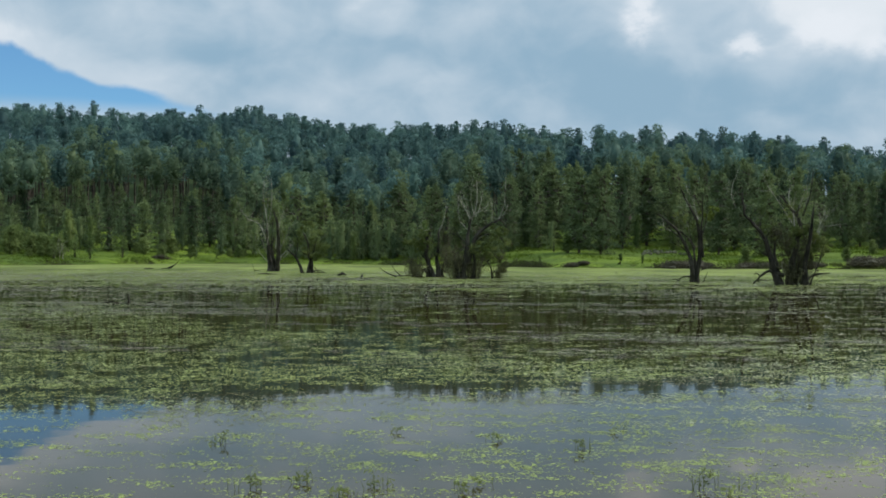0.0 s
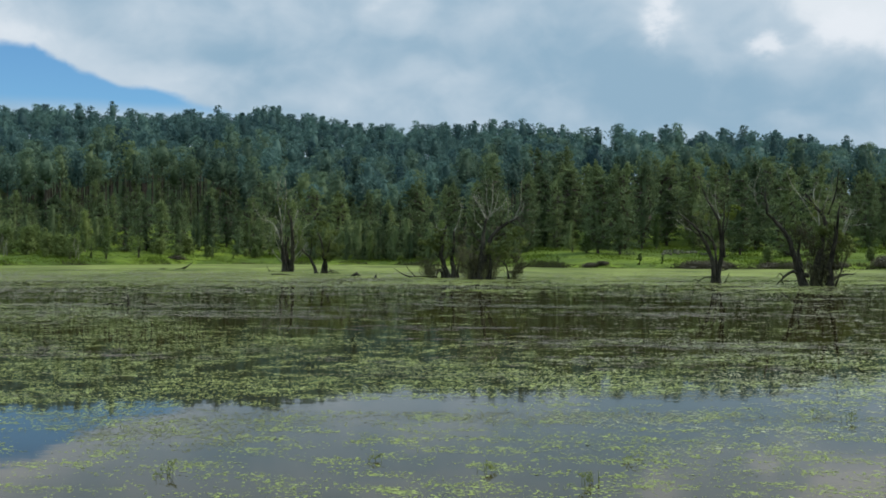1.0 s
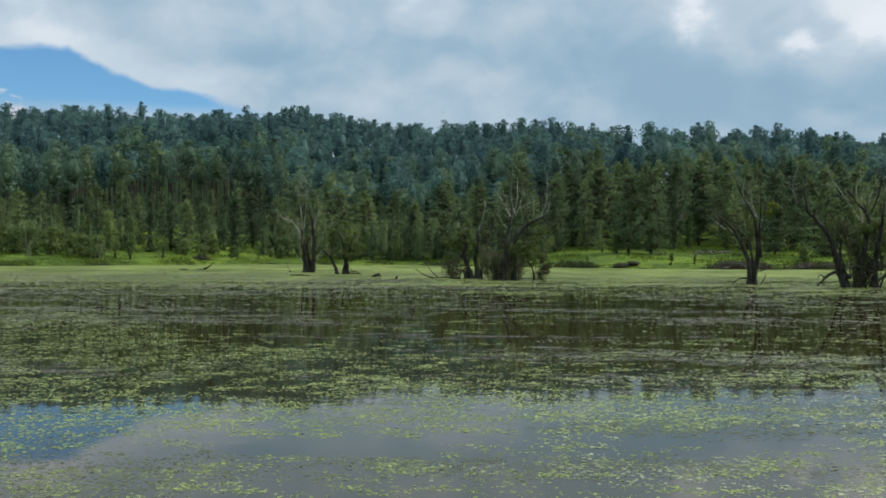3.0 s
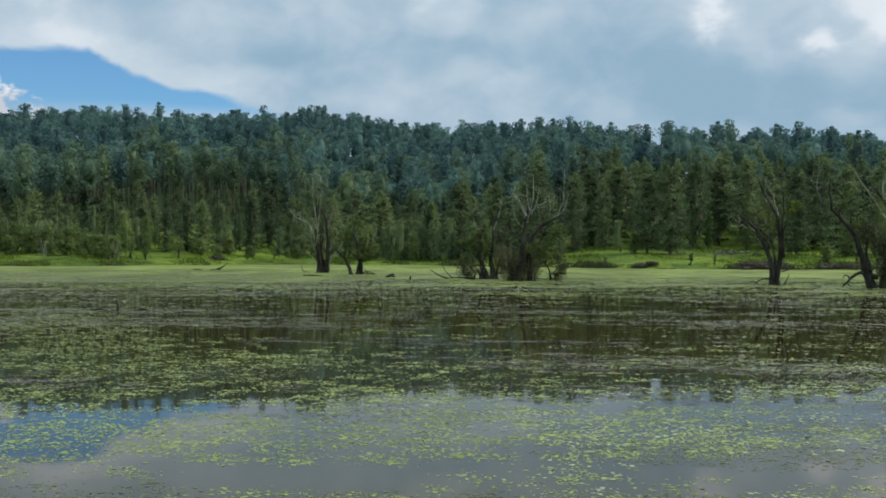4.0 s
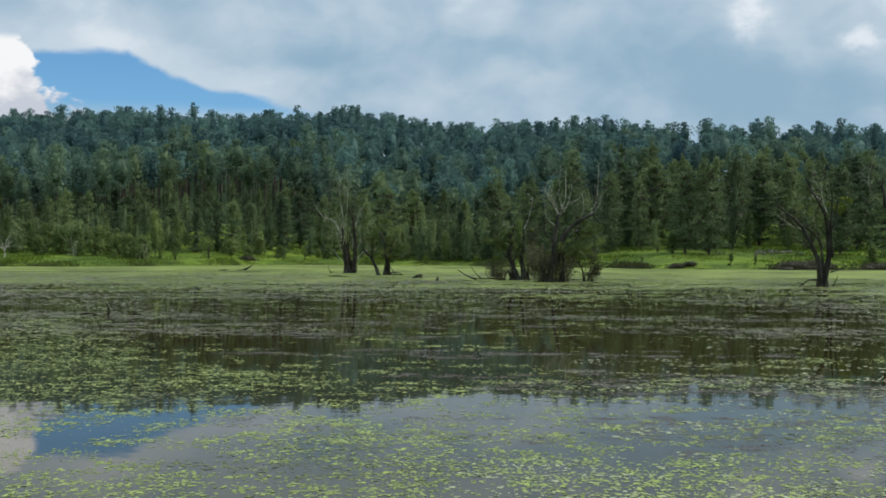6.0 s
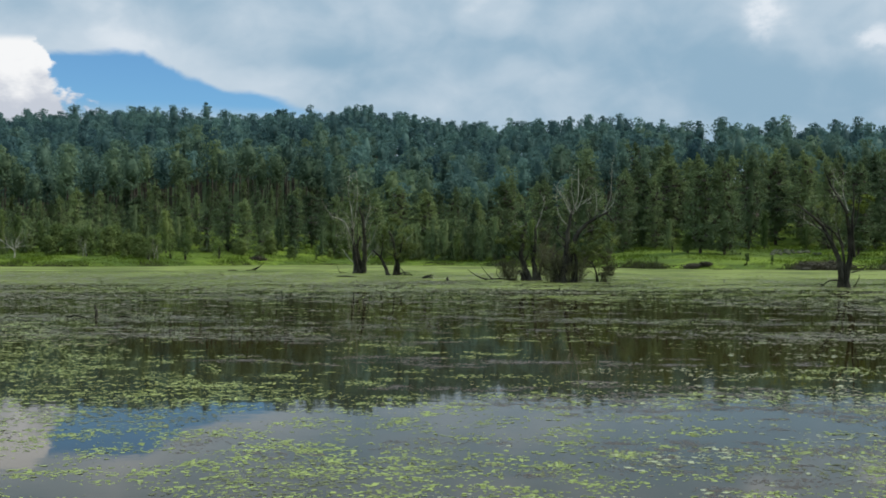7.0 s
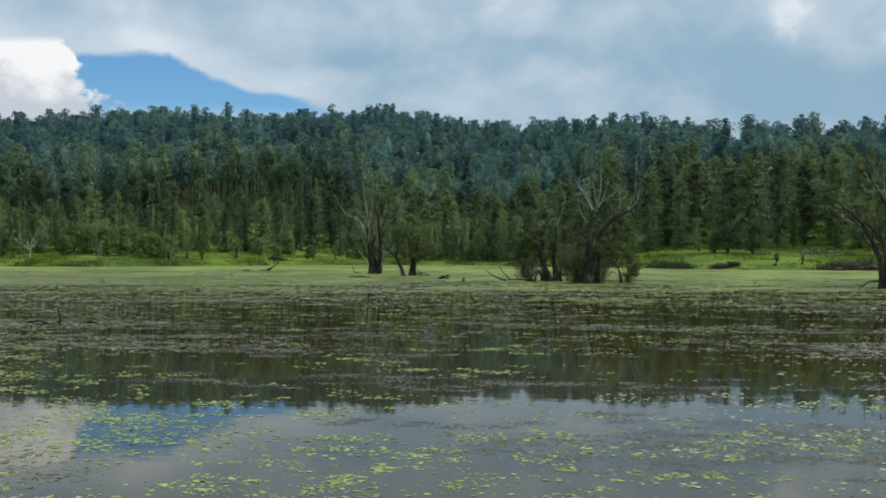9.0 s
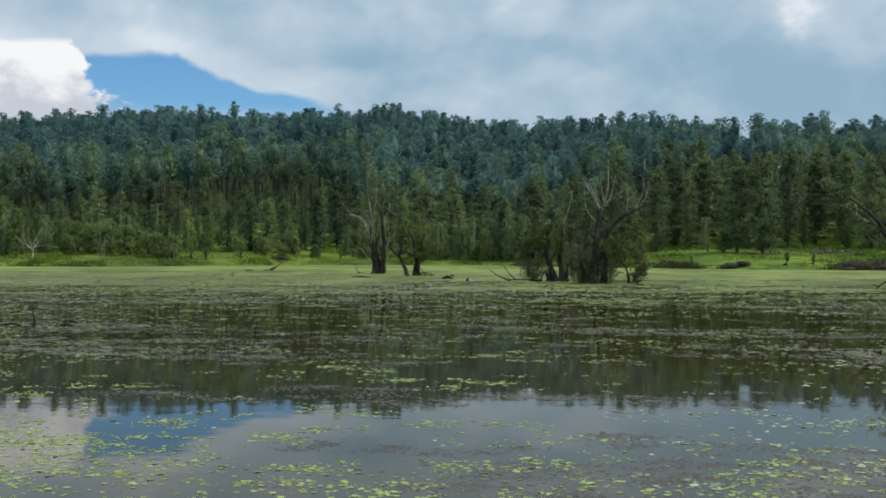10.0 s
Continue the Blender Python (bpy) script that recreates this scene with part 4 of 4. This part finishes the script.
w = WaterTree(31)
w.limb(0.20, 0, (-0.33, -0.09), (-0.70, 0.94), (-1.08, 1.69), (-1.69, 2.16))
w.limb(0.26, 0, (0.33, -0.09), (0.38, 1.08), (0.33, 2.49), (-0.09, 3.76))
w.limb(0.14, 0, (0.61, 0.00), (0.61, 1.31), (0.85, 2.49), (1.17, 3.43))
w.limb(0.08, 1, (0.38, 2.25), (1.03, 2.96), (1.88, 3.66))
w.limb(0.07, 0, (-0.94, 1.50), (-0.75, 2.72), (-0.85, 3.57))
w.limb(0.08, 0, (0.61, 0.09), (1.17, 0.28), (1.88, 0.00))
w.limb(0.06, 0, (0.85, 0.00), (1.50, 0.05), (2.25, -0.05))
w.limb(0.05, 0, (1.17, 0.09), (0.85, 0.47), (0.66, 0.75))
w.leaves(1, -0.38, 3.76, 0.94, 0.85)
w.leaves(1, 0.70, 3.29, 1.13, 1.03)
w.leaves(1, 1.41, 2.63, 0.85, 0.94)
w.leaves(1, 0.09, 4.60, 0.66, 0.47)
w.leaves(1, -0.85, 2.96, 0.66, 0.75)
w.leaves(1, 1.17, 1.69, 0.66, 0.56)
w.leaves(1, 0.23, 2.25, 0.94, 0.85)
w.build("drowned_willow", -12.5, 95.2, "small leaning willow with olive leaves standing in the lake", "willows standing in the lake", 0.7, size=0.96)

w = WaterTree(48)
w.limb(0.30, 0, (-0.04, -0.08), (-0.41, 0.93), (-0.65, 1.95), (-0.53, 3.17), (-0.28, 4.19))
w.limb(0.26, 0, (0.41, -0.08), (0.24, 1.34), (0.33, 2.68), (0.49, 4.07))
w.limb(0.16, 0, (0.61, 0.00), (0.85, 1.34), (1.10, 2.36))
w.limb(0.16, 0, (-0.53, 0.00), (-0.69, 0.65), (-0.93, 0.49), (-1.06, 0.00))
w.limb(0.07, 1, (0.41, 3.78), (0.85, 5.00), (1.06, 6.22))
w.limb(0.06, 1, (-0.37, 3.98), (-0.93, 3.90), (-1.10, 4.59))
w.limb(0.08, 0, (-0.53, 2.76), (-1.18, 2.97), (-1.71, 2.85))
w.limb(0.09, 0, (-1.02, 0.04), (-2.11, 0.12), (-3.46, 0.08))
w.limb(0.07, 0, (-3.13, 0.04), (-3.86, 0.33), (-4.55, 0.77))
w.limb(0.05, 0, (-2.72, 0.08), (-3.21, 0.53), (-3.62, 1.14))
w.limb(0.04, 0, (-2.11, 0.08), (-2.44, 0.49), (-2.32, 0.98))
w.leaves(2, -1.75, 1.06, 0.98, 0.81)
w.leaves(1, -1.30, 2.68, 0.81, 0.73)
w.leaves(1, -0.04, 2.68, 1.14, 0.81)
w.leaves(2, 0.93, 1.46, 0.65, 1.06)
w.leaves(1, -2.11, 2.97, 0.53, 0.33)
w.leaves(2, -1.30, 0.53, 0.98, 0.49)
w.leaves(1, -0.49, 3.58, 0.81, 0.57)
w.leaves(2, 1.02, 3.17, 0.57, 0.89)
w.build("drowned_willow", -0.68, 80.0, "leafy willow clump with a fallen branch in the lake", "willows standing in the lake", 0.8, size=0.92)

w = WaterTree(71)
w.limb(0.34, 0, (-0.82, -0.12), (-0.66, 1.84), (-0.45, 3.61), (-0.16, 5.08))
w.limb(0.27, 0, (-0.41, 1.23), (0.16, 3.36), (1.23, 4.51), (2.46, 5.16))
w.limb(0.30, 0, (-1.23, -0.12), (-1.43, 1.23), (-1.72, 2.25))
w.limb(0.25, 0, (0.00, -0.12), (0.16, 1.23), (-0.08, 2.46))
w.limb(0.09, 1, (-0.25, 4.92), (-0.82, 6.07), (-1.52, 7.17))
w.limb(0.10, 1, (-0.12, 4.92), (0.25, 6.35), (0.25, 8.20))
w.limb(0.07, 1, (-0.20, 5.00), (-0.45, 5.90), (-0.74, 6.76))
w.limb(0.08, 1, (2.05, 5.00), (2.54, 6.15), (2.62, 7.87))
w.limb(0.06, 1, (0.00, 5.33), (0.66, 5.74), (1.15, 6.07))
w.limb(0.07, 0, (2.25, 5.04), (2.79, 4.43), (2.95, 3.89))
w.limb(0.06, 1, (-0.49, 4.10), (-1.15, 4.92), (-1.31, 6.15))
w.limb(0.05, 1, (0.08, 5.25), (-0.20, 6.56), (-0.16, 7.46))
w.leaves(2, -0.74, 1.15, 1.72, 1.23)
w.leaves(2, -2.05, 1.97, 0.90, 1.07)
w.leaves(1, 0.41, 2.46, 0.82, 0.90)
w.leaves(1, 1.84, 3.20, 1.07, 0.90)
w.leaves(1, 2.25, 4.18, 0.74, 0.66)
w.leaves(2, -0.30, 0.80, 1.30, 0.80)
w.leaves(2, -0.90, 1.50, 1.10, 0.80)
w.leaves(2, 0.20, 0.90, 0.66, 0.98)
w.leaves(2, -1.72, 0.61, 0.74, 0.74)
w.leaves(1, 1.23, 2.05, 0.82, 0.66)
w.limb(0.06, 1, (-0.20, 4.90), (-0.55, 5.90), (-0.95, 6.60))
w.limb(0.05, 1, (0.10, 5.10), (0.55, 6.20), (0.70, 7.40))
w.limb(0.06, 1, (1.40, 4.60), (1.60, 5.60), (1.50, 6.60))
w.limb(0.05, 1, (2.10, 5.00), (2.75, 5.70), (2.90, 6.40))
w.limb(0.10, 0, (0.60, 3.40), (1.30, 3.80), (2.00, 3.60), (2.60, 3.10))
w.limb(0.09, 0, (-0.50, 2.90), (-1.20, 3.60), (-1.60, 4.30))
w.build("drowned_willow", 2.2, 75.4, "large willow with bare crown and brown brush at its foot", "willows standing in the lake", 1.0, size=0.86)

w = WaterTree(96)
w.limb(0.10, 0, (0.00, -0.08), (-0.04, 0.66), (-0.49, 1.43), (-1.23, 1.56))
w.limb(0.07, 0, (-0.41, 1.35), (0.00, 1.76), (0.57, 2.01))
w.limb(0.04, 0, (0.25, -0.04), (0.49, 0.53), (0.90, 0.98))
w.limb(0.03, 0, (0.16, -0.04), (0.08, 0.41), (0.16, 0.98))
w.limb(0.03, 0, (0.49, -0.04), (0.98, 0.41), (1.31, 0.66))
w.leaves(2, 0.57, 0.57, 0.66, 0.57)
w.leaves(2, -0.74, 1.76, 0.57, 0.41)
w.leaves(2, 0.49, 1.89, 0.66, 0.57)
w.leaves(2, 0.98, 1.15, 0.49, 0.66)
w.build("drowned_sapling", 3.62, 77.0, "low crooked sapling with brown twigs in the lake", "willows standing in the lake", 1.0, size=0.88)

w = WaterTree(107)
w.limb(0.19, 0, (-0.10, -0.08), (-0.22, 1.20), (-0.62, 2.50), (-1.07, 3.40), (-1.64, 3.97), (-2.48, 4.66))
w.limb(0.19, 0, (0.12, -0.08), (0.34, 1.70), (0.31, 3.36), (0.04, 4.35), (-0.50, 5.31), (-0.95, 6.30))
w.limb(0.10, 0, (0.00, 0.00), (0.05, 1.30), (-0.15, 2.75), (-0.88, 3.44), (-1.45, 3.74))
w.limb(0.10, 0, (0.50, 1.72), (0.34, 3.63), (0.42, 4.58), (0.31, 5.73))
w.limb(0.06, 1, (0.08, 4.27), (-0.15, 5.15), (-0.23, 5.95))
w.limb(0.05, 1, (-0.38, 3.36), (-0.53, 3.82), (-0.57, 4.27))
w.limb(0.07, 0, (-0.27, 0.42), (-0.73, 0.38), (-1.30, 0.00))
w.limb(0.05, 0, (0.38, 0.84), (0.84, 0.99), (1.22, 1.18))
w.limb(0.04, 0, (0.57, 0.00), (0.76, 0.38), (0.84, 0.69))
w.limb(0.05, 0, (-0.69, 2.60), (-0.80, 3.24), (-1.22, 3.63))
w.limb(0.04, 0, (-1.07, 0.11), (-1.37, 0.23), (-1.60, 0.15))
w.leaves(3, 0.84, 4.73, 0.53, 0.53)
w.leaves(0, -0.08, 3.74, 0.61, 0.53)
w.leaves(0, -0.76, 4.39, 0.53, 0.61)
w.limb(0.06, 0, (-0.40, 2.00), (-0.95, 2.90), (-1.70, 3.50), (-2.10, 4.10))
w.limb(0.05, 1, (-1.00, 3.35), (-1.60, 3.60), (-2.60, 4.35))
w.limb(0.06, 0, (0.33, 3.00), (0.65, 4.00), (0.75, 5.20))
w.limb(0.04, 1, (-0.50, 5.20), (-0.55, 6.00), (-0.40, 6.70))
w.limb(0.05, 0, (0.05, 2.20), (-0.25, 3.30), (-0.30, 4.60))
w.build("drowned_willow", 16.4, 68.0, "slender forked dead willow standing in the lake", "willows standing in the lake", 0.8, size=0.955)

w = WaterTree(124)
w.limb(0.24, 0, (-0.58, -0.11), (-1.09, 1.05), (-1.38, 2.14), (-1.74, 3.08), (-2.36, 3.84), (-2.90, 4.53), (-3.15, 5.83))
w.limb(0.15, 0, (-0.51, 0.04), (-0.83, 2.03), (-0.72, 3.37))
w.limb(0.15, 0, (-0.43, 0.62), (-1.38, 0.87), (-1.92, 0.54), (-2.32, 0.07))
w.limb(0.11, 0, (-0.87, 1.05), (-1.38, 1.78), (-1.88, 2.03))
w.limb(0.26, 0, (0.00, -0.11), (0.18, 1.41), (0.43, 2.50), (0.54, 3.95), (-0.04, 4.89), (-0.72, 5.69))
w.limb(0.10, 1, (0.47, 3.66), (0.43, 4.53), (0.14, 5.47), (0.29, 6.49))
w.limb(0.09, 1, (0.51, 4.31), (0.72, 5.07), (0.98, 5.76))
w.limb(0.22, 0, (0.87, -0.11), (0.91, 1.78), (1.01, 3.59), (1.05, 4.89))
w.limb(0.16, 0, (1.01, -0.04), (1.38, 2.14), (1.67, 3.59))
w.limb(0.09, 0, (1.09, 0.33), (1.74, 0.69), (2.39, 0.69))
w.limb(0.07, 1, (-0.36, 0.83), (-0.29, 1.30), (0.07, 1.85))
w.limb(0.06, 1, (1.38, 2.21), (1.81, 3.30), (2.25, 4.38))
w.limb(0.05, 0, (-1.92, 0.54), (-2.17, 0.76), (-2.32, 0.54))
w.limb(0.05, 0, (-1.81, 0.69), (-2.07, 0.33), (-1.88, 0.07))
w.limb(0.07, 0, (0.87, 4.38), (1.30, 5.83), (1.45, 7.28))
w.leaves(2, 0.43, 1.56, 1.01, 1.38)
w.leaves(2, -0.07, 2.75, 0.72, 0.87)
w.leaves(2, 1.38, 2.03, 0.80, 1.01)
w.leaves(1, 1.99, 2.75, 0.65, 0.65)
w.leaves(2, -1.09, 3.30, 0.51, 0.65)
w.leaves(2, 0.91, 0.83, 0.94, 0.65)
w.leaves(2, 0.00, 0.76, 0.65, 0.65)
w.limb(0.06, 1, (0.40, 4.10), (0.10, 5.00), (0.30, 6.00))
w.limb(0.05, 1, (0.95, 4.70), (1.20, 5.60), (1.10, 6.60))
w.limb(0.07, 1, (1.35, 2.20), (1.80, 3.40), (2.20, 4.60))
w.limb(0.08, 0, (-1.40, 2.20), (-1.75, 3.10), (-1.55, 4.00))
w.limb(0.06, 0, (1.10, 0.30), (1.70, 0.60), (2.60, 0.75))
w.leaves(2, 0.35, 1.20, 0.90, 1.10)
w.leaves(1, 0.60, 3.10, 0.80, 1.10)
w.leaves(1, 1.20, 3.60, 0.70, 0.90)
w.leaves(1, 1.80, 2.60, 0.60, 0.70)
w.limb(0.08, 0, (0.40, -0.08), (0.60, 1.30), (0.55, 2.60), (0.80, 3.80))
w.limb(0.06, 0, (1.25, -0.05), (1.70, 1.20), (2.10, 2.30), (2.30, 3.10))
w.limb(0.05, 1, (-3.00, 5.00), (-3.25, 5.80), (-3.10, 6.60))
w.limb(0.05, 1, (0.50, 4.00), (-0.10, 5.20), (-0.90, 6.50), (-1.10, 7.40))
w.leaves(0, 0.30, 4.90, 1.00, 0.90)
w.leaves(0, -1.60, 3.60, 0.60, 0.60)
w.build("drowned_willow", 20.95, 63.0, "broad many-stemmed willow with withered brush in the lake", "willows standing in the lake", 1.0, size=0.945)



# ---- driftwood ----
def snag(name, x, y, lines, label):
    """A piece of dead wood lying in the water; each line is a branch of (along, across, up)."""
    root = new(name)
    root.location = (x, y, 0)
    for radius, *pts in lines:
        sh = Shape()
        sh.tube(pts, [radius * (1 - 0.7 * i / (len(pts) - 1)) for i in range(len(pts))], 7)
        part("branch", sh.mesh("branch", BARK_DARK), root)
    tagged(root, label, "driftwood", "driftwood in the lake")


snag("driftwood_branch", -30.6, 116.0, [(0.06, (-0.7, 0, 0.0), (-0.2, 0.1, 0.07), (0.4, 0, 0.06)), (0.08, (0.2, 0, 0.05), (0.7, 0.1, 0.4), (1.2, 0.2, 0.85)), (0.06, (0.0, 0, 0.1), (0.5, -0.2, 0.3), (1.0, -0.3, 0.5))], "dark forked branch sticking out of the duckweed")
snag("driftwood_log", -32.4, 115.0, [(0.08, (-0.5, 0, 0.0), (0.1, 0.1, 0.07), (0.5, 0, 0.03))], "short dark log floating in the duckweed")
snag("driftwood_twig", -18.95, 103.9, [(0.04, (0.3, 0, -0.02), (0.1, 0, 0.3), (-0.05, 0, 0.75)), (0.03, (0.15, 0, 0.05), (0.5, 0, 0.08), (0.9, 0, 0.03))], "thin bare twig rising from the duckweed")
snag("stump", -8.95, 92.6, [(0.11, (0.2, 0, -0.05), (0, 0, 0.1), (-0.2, 0.1, 0.02)), (0.06, (-0.05, 0, 0.0), (0.05, 0, 0.22))], "dark rotten stump just above the water")
snag("stump", -8.2, 84.7, [(0.16, (-0.3, 0, -0.05), (0, 0, 0.16), (0.35, 0.1, 0.03))], "dark rotten stump just above the water")
snag("stump", -6.14, 78.9, [(0.12, (0, 0, -0.1), (0.02, 0, 0.12), (0.05, 0, 0.22))], "dark rotten stump just above the water")
snag("stick", -11.2, 37.2, [(0.06, (0, 0, -0.1), (0.02, 0, 0.15), (-0.04, 0, 0.34)), (0.03, (-0.9, 0, -0.02), (-0.6, 0, 0.05), (-0.3, 0, 0.0)), (0.03, (0.6, 0, -0.02), (0.8, 0, 0.04), (1.0, 0, 0.0))], "dark broken stick standing in the lake")
snag("driftwood_log", -14.9, 88.1, [(0.08, (-0.7, 0, 0.0), (0, 0.1, 0.06), (0.9, 0, 0.0))], "short dark log floating in the duckweed")

w = WaterTree(91)
w.limb(0.22, 1, (0.0, -0.2), (0.05, 0.8), (-0.1, 1.6), (-0.5, 2.6))
w.limb(0.17, 1, (0.0, 1.0), (0.7, 1.9), (1.5, 2.6), (2.1, 3.1))
w.limb(0.17, 1, (0.0, 1.1), (-0.9, 1.8), (-1.7, 2.2), (-2.4, 2.9))
w.limb(0.14, 1, (0.0, 1.5), (0.2, 2.6), (0.7, 3.6))
w.limb(0.12, 1, (0.3, 1.5), (1.3, 1.7), (2.4, 1.6))
w.limb(0.12, 1, (-0.3, 1.4), (-1.2, 1.5), (-2.2, 1.4))
w.limb(0.10, 1, (-0.9, 1.8), (-1.0, 2.6), (-1.4, 3.3))
w.limb(0.10, 1, (0.8, 2.0), (1.0, 2.7), (1.3, 3.5))
w.leaves(0, 0.9, 3.3, 1.6, 0.6)
w.build("dead_tree", -76.9, 152.5, "small pale half-dead tree on the grassy bank", "trees on the bank", 1.0)

for k, (x, y) in enumerate([(-57.0, 155.0), (-67.5, 154.5)]):
    w = WaterTree(140 + k)
    w.limb(0.10, 1, (0.0, -0.2), (0.1, 1.0), (-0.1, 2.0), (0.1, 3.1))
    w.limb(0.08, 1, (0.5, -0.2), (0.6, 0.9), (0.5, 1.7), (0.8, 2.5))
    w.limb(0.07, 1, (-0.6, -0.2), (-0.7, 0.7), (-0.5, 1.5), (-0.9, 2.1))
    w.limb(0.07, 1, (0.1, 0.9), (0.4, 1.5), (0.3, 2.3))
    w.build("dead_bush", x, y, "bare bleached stems of a dead bush on the bank", "trees on the bank", 0.7)
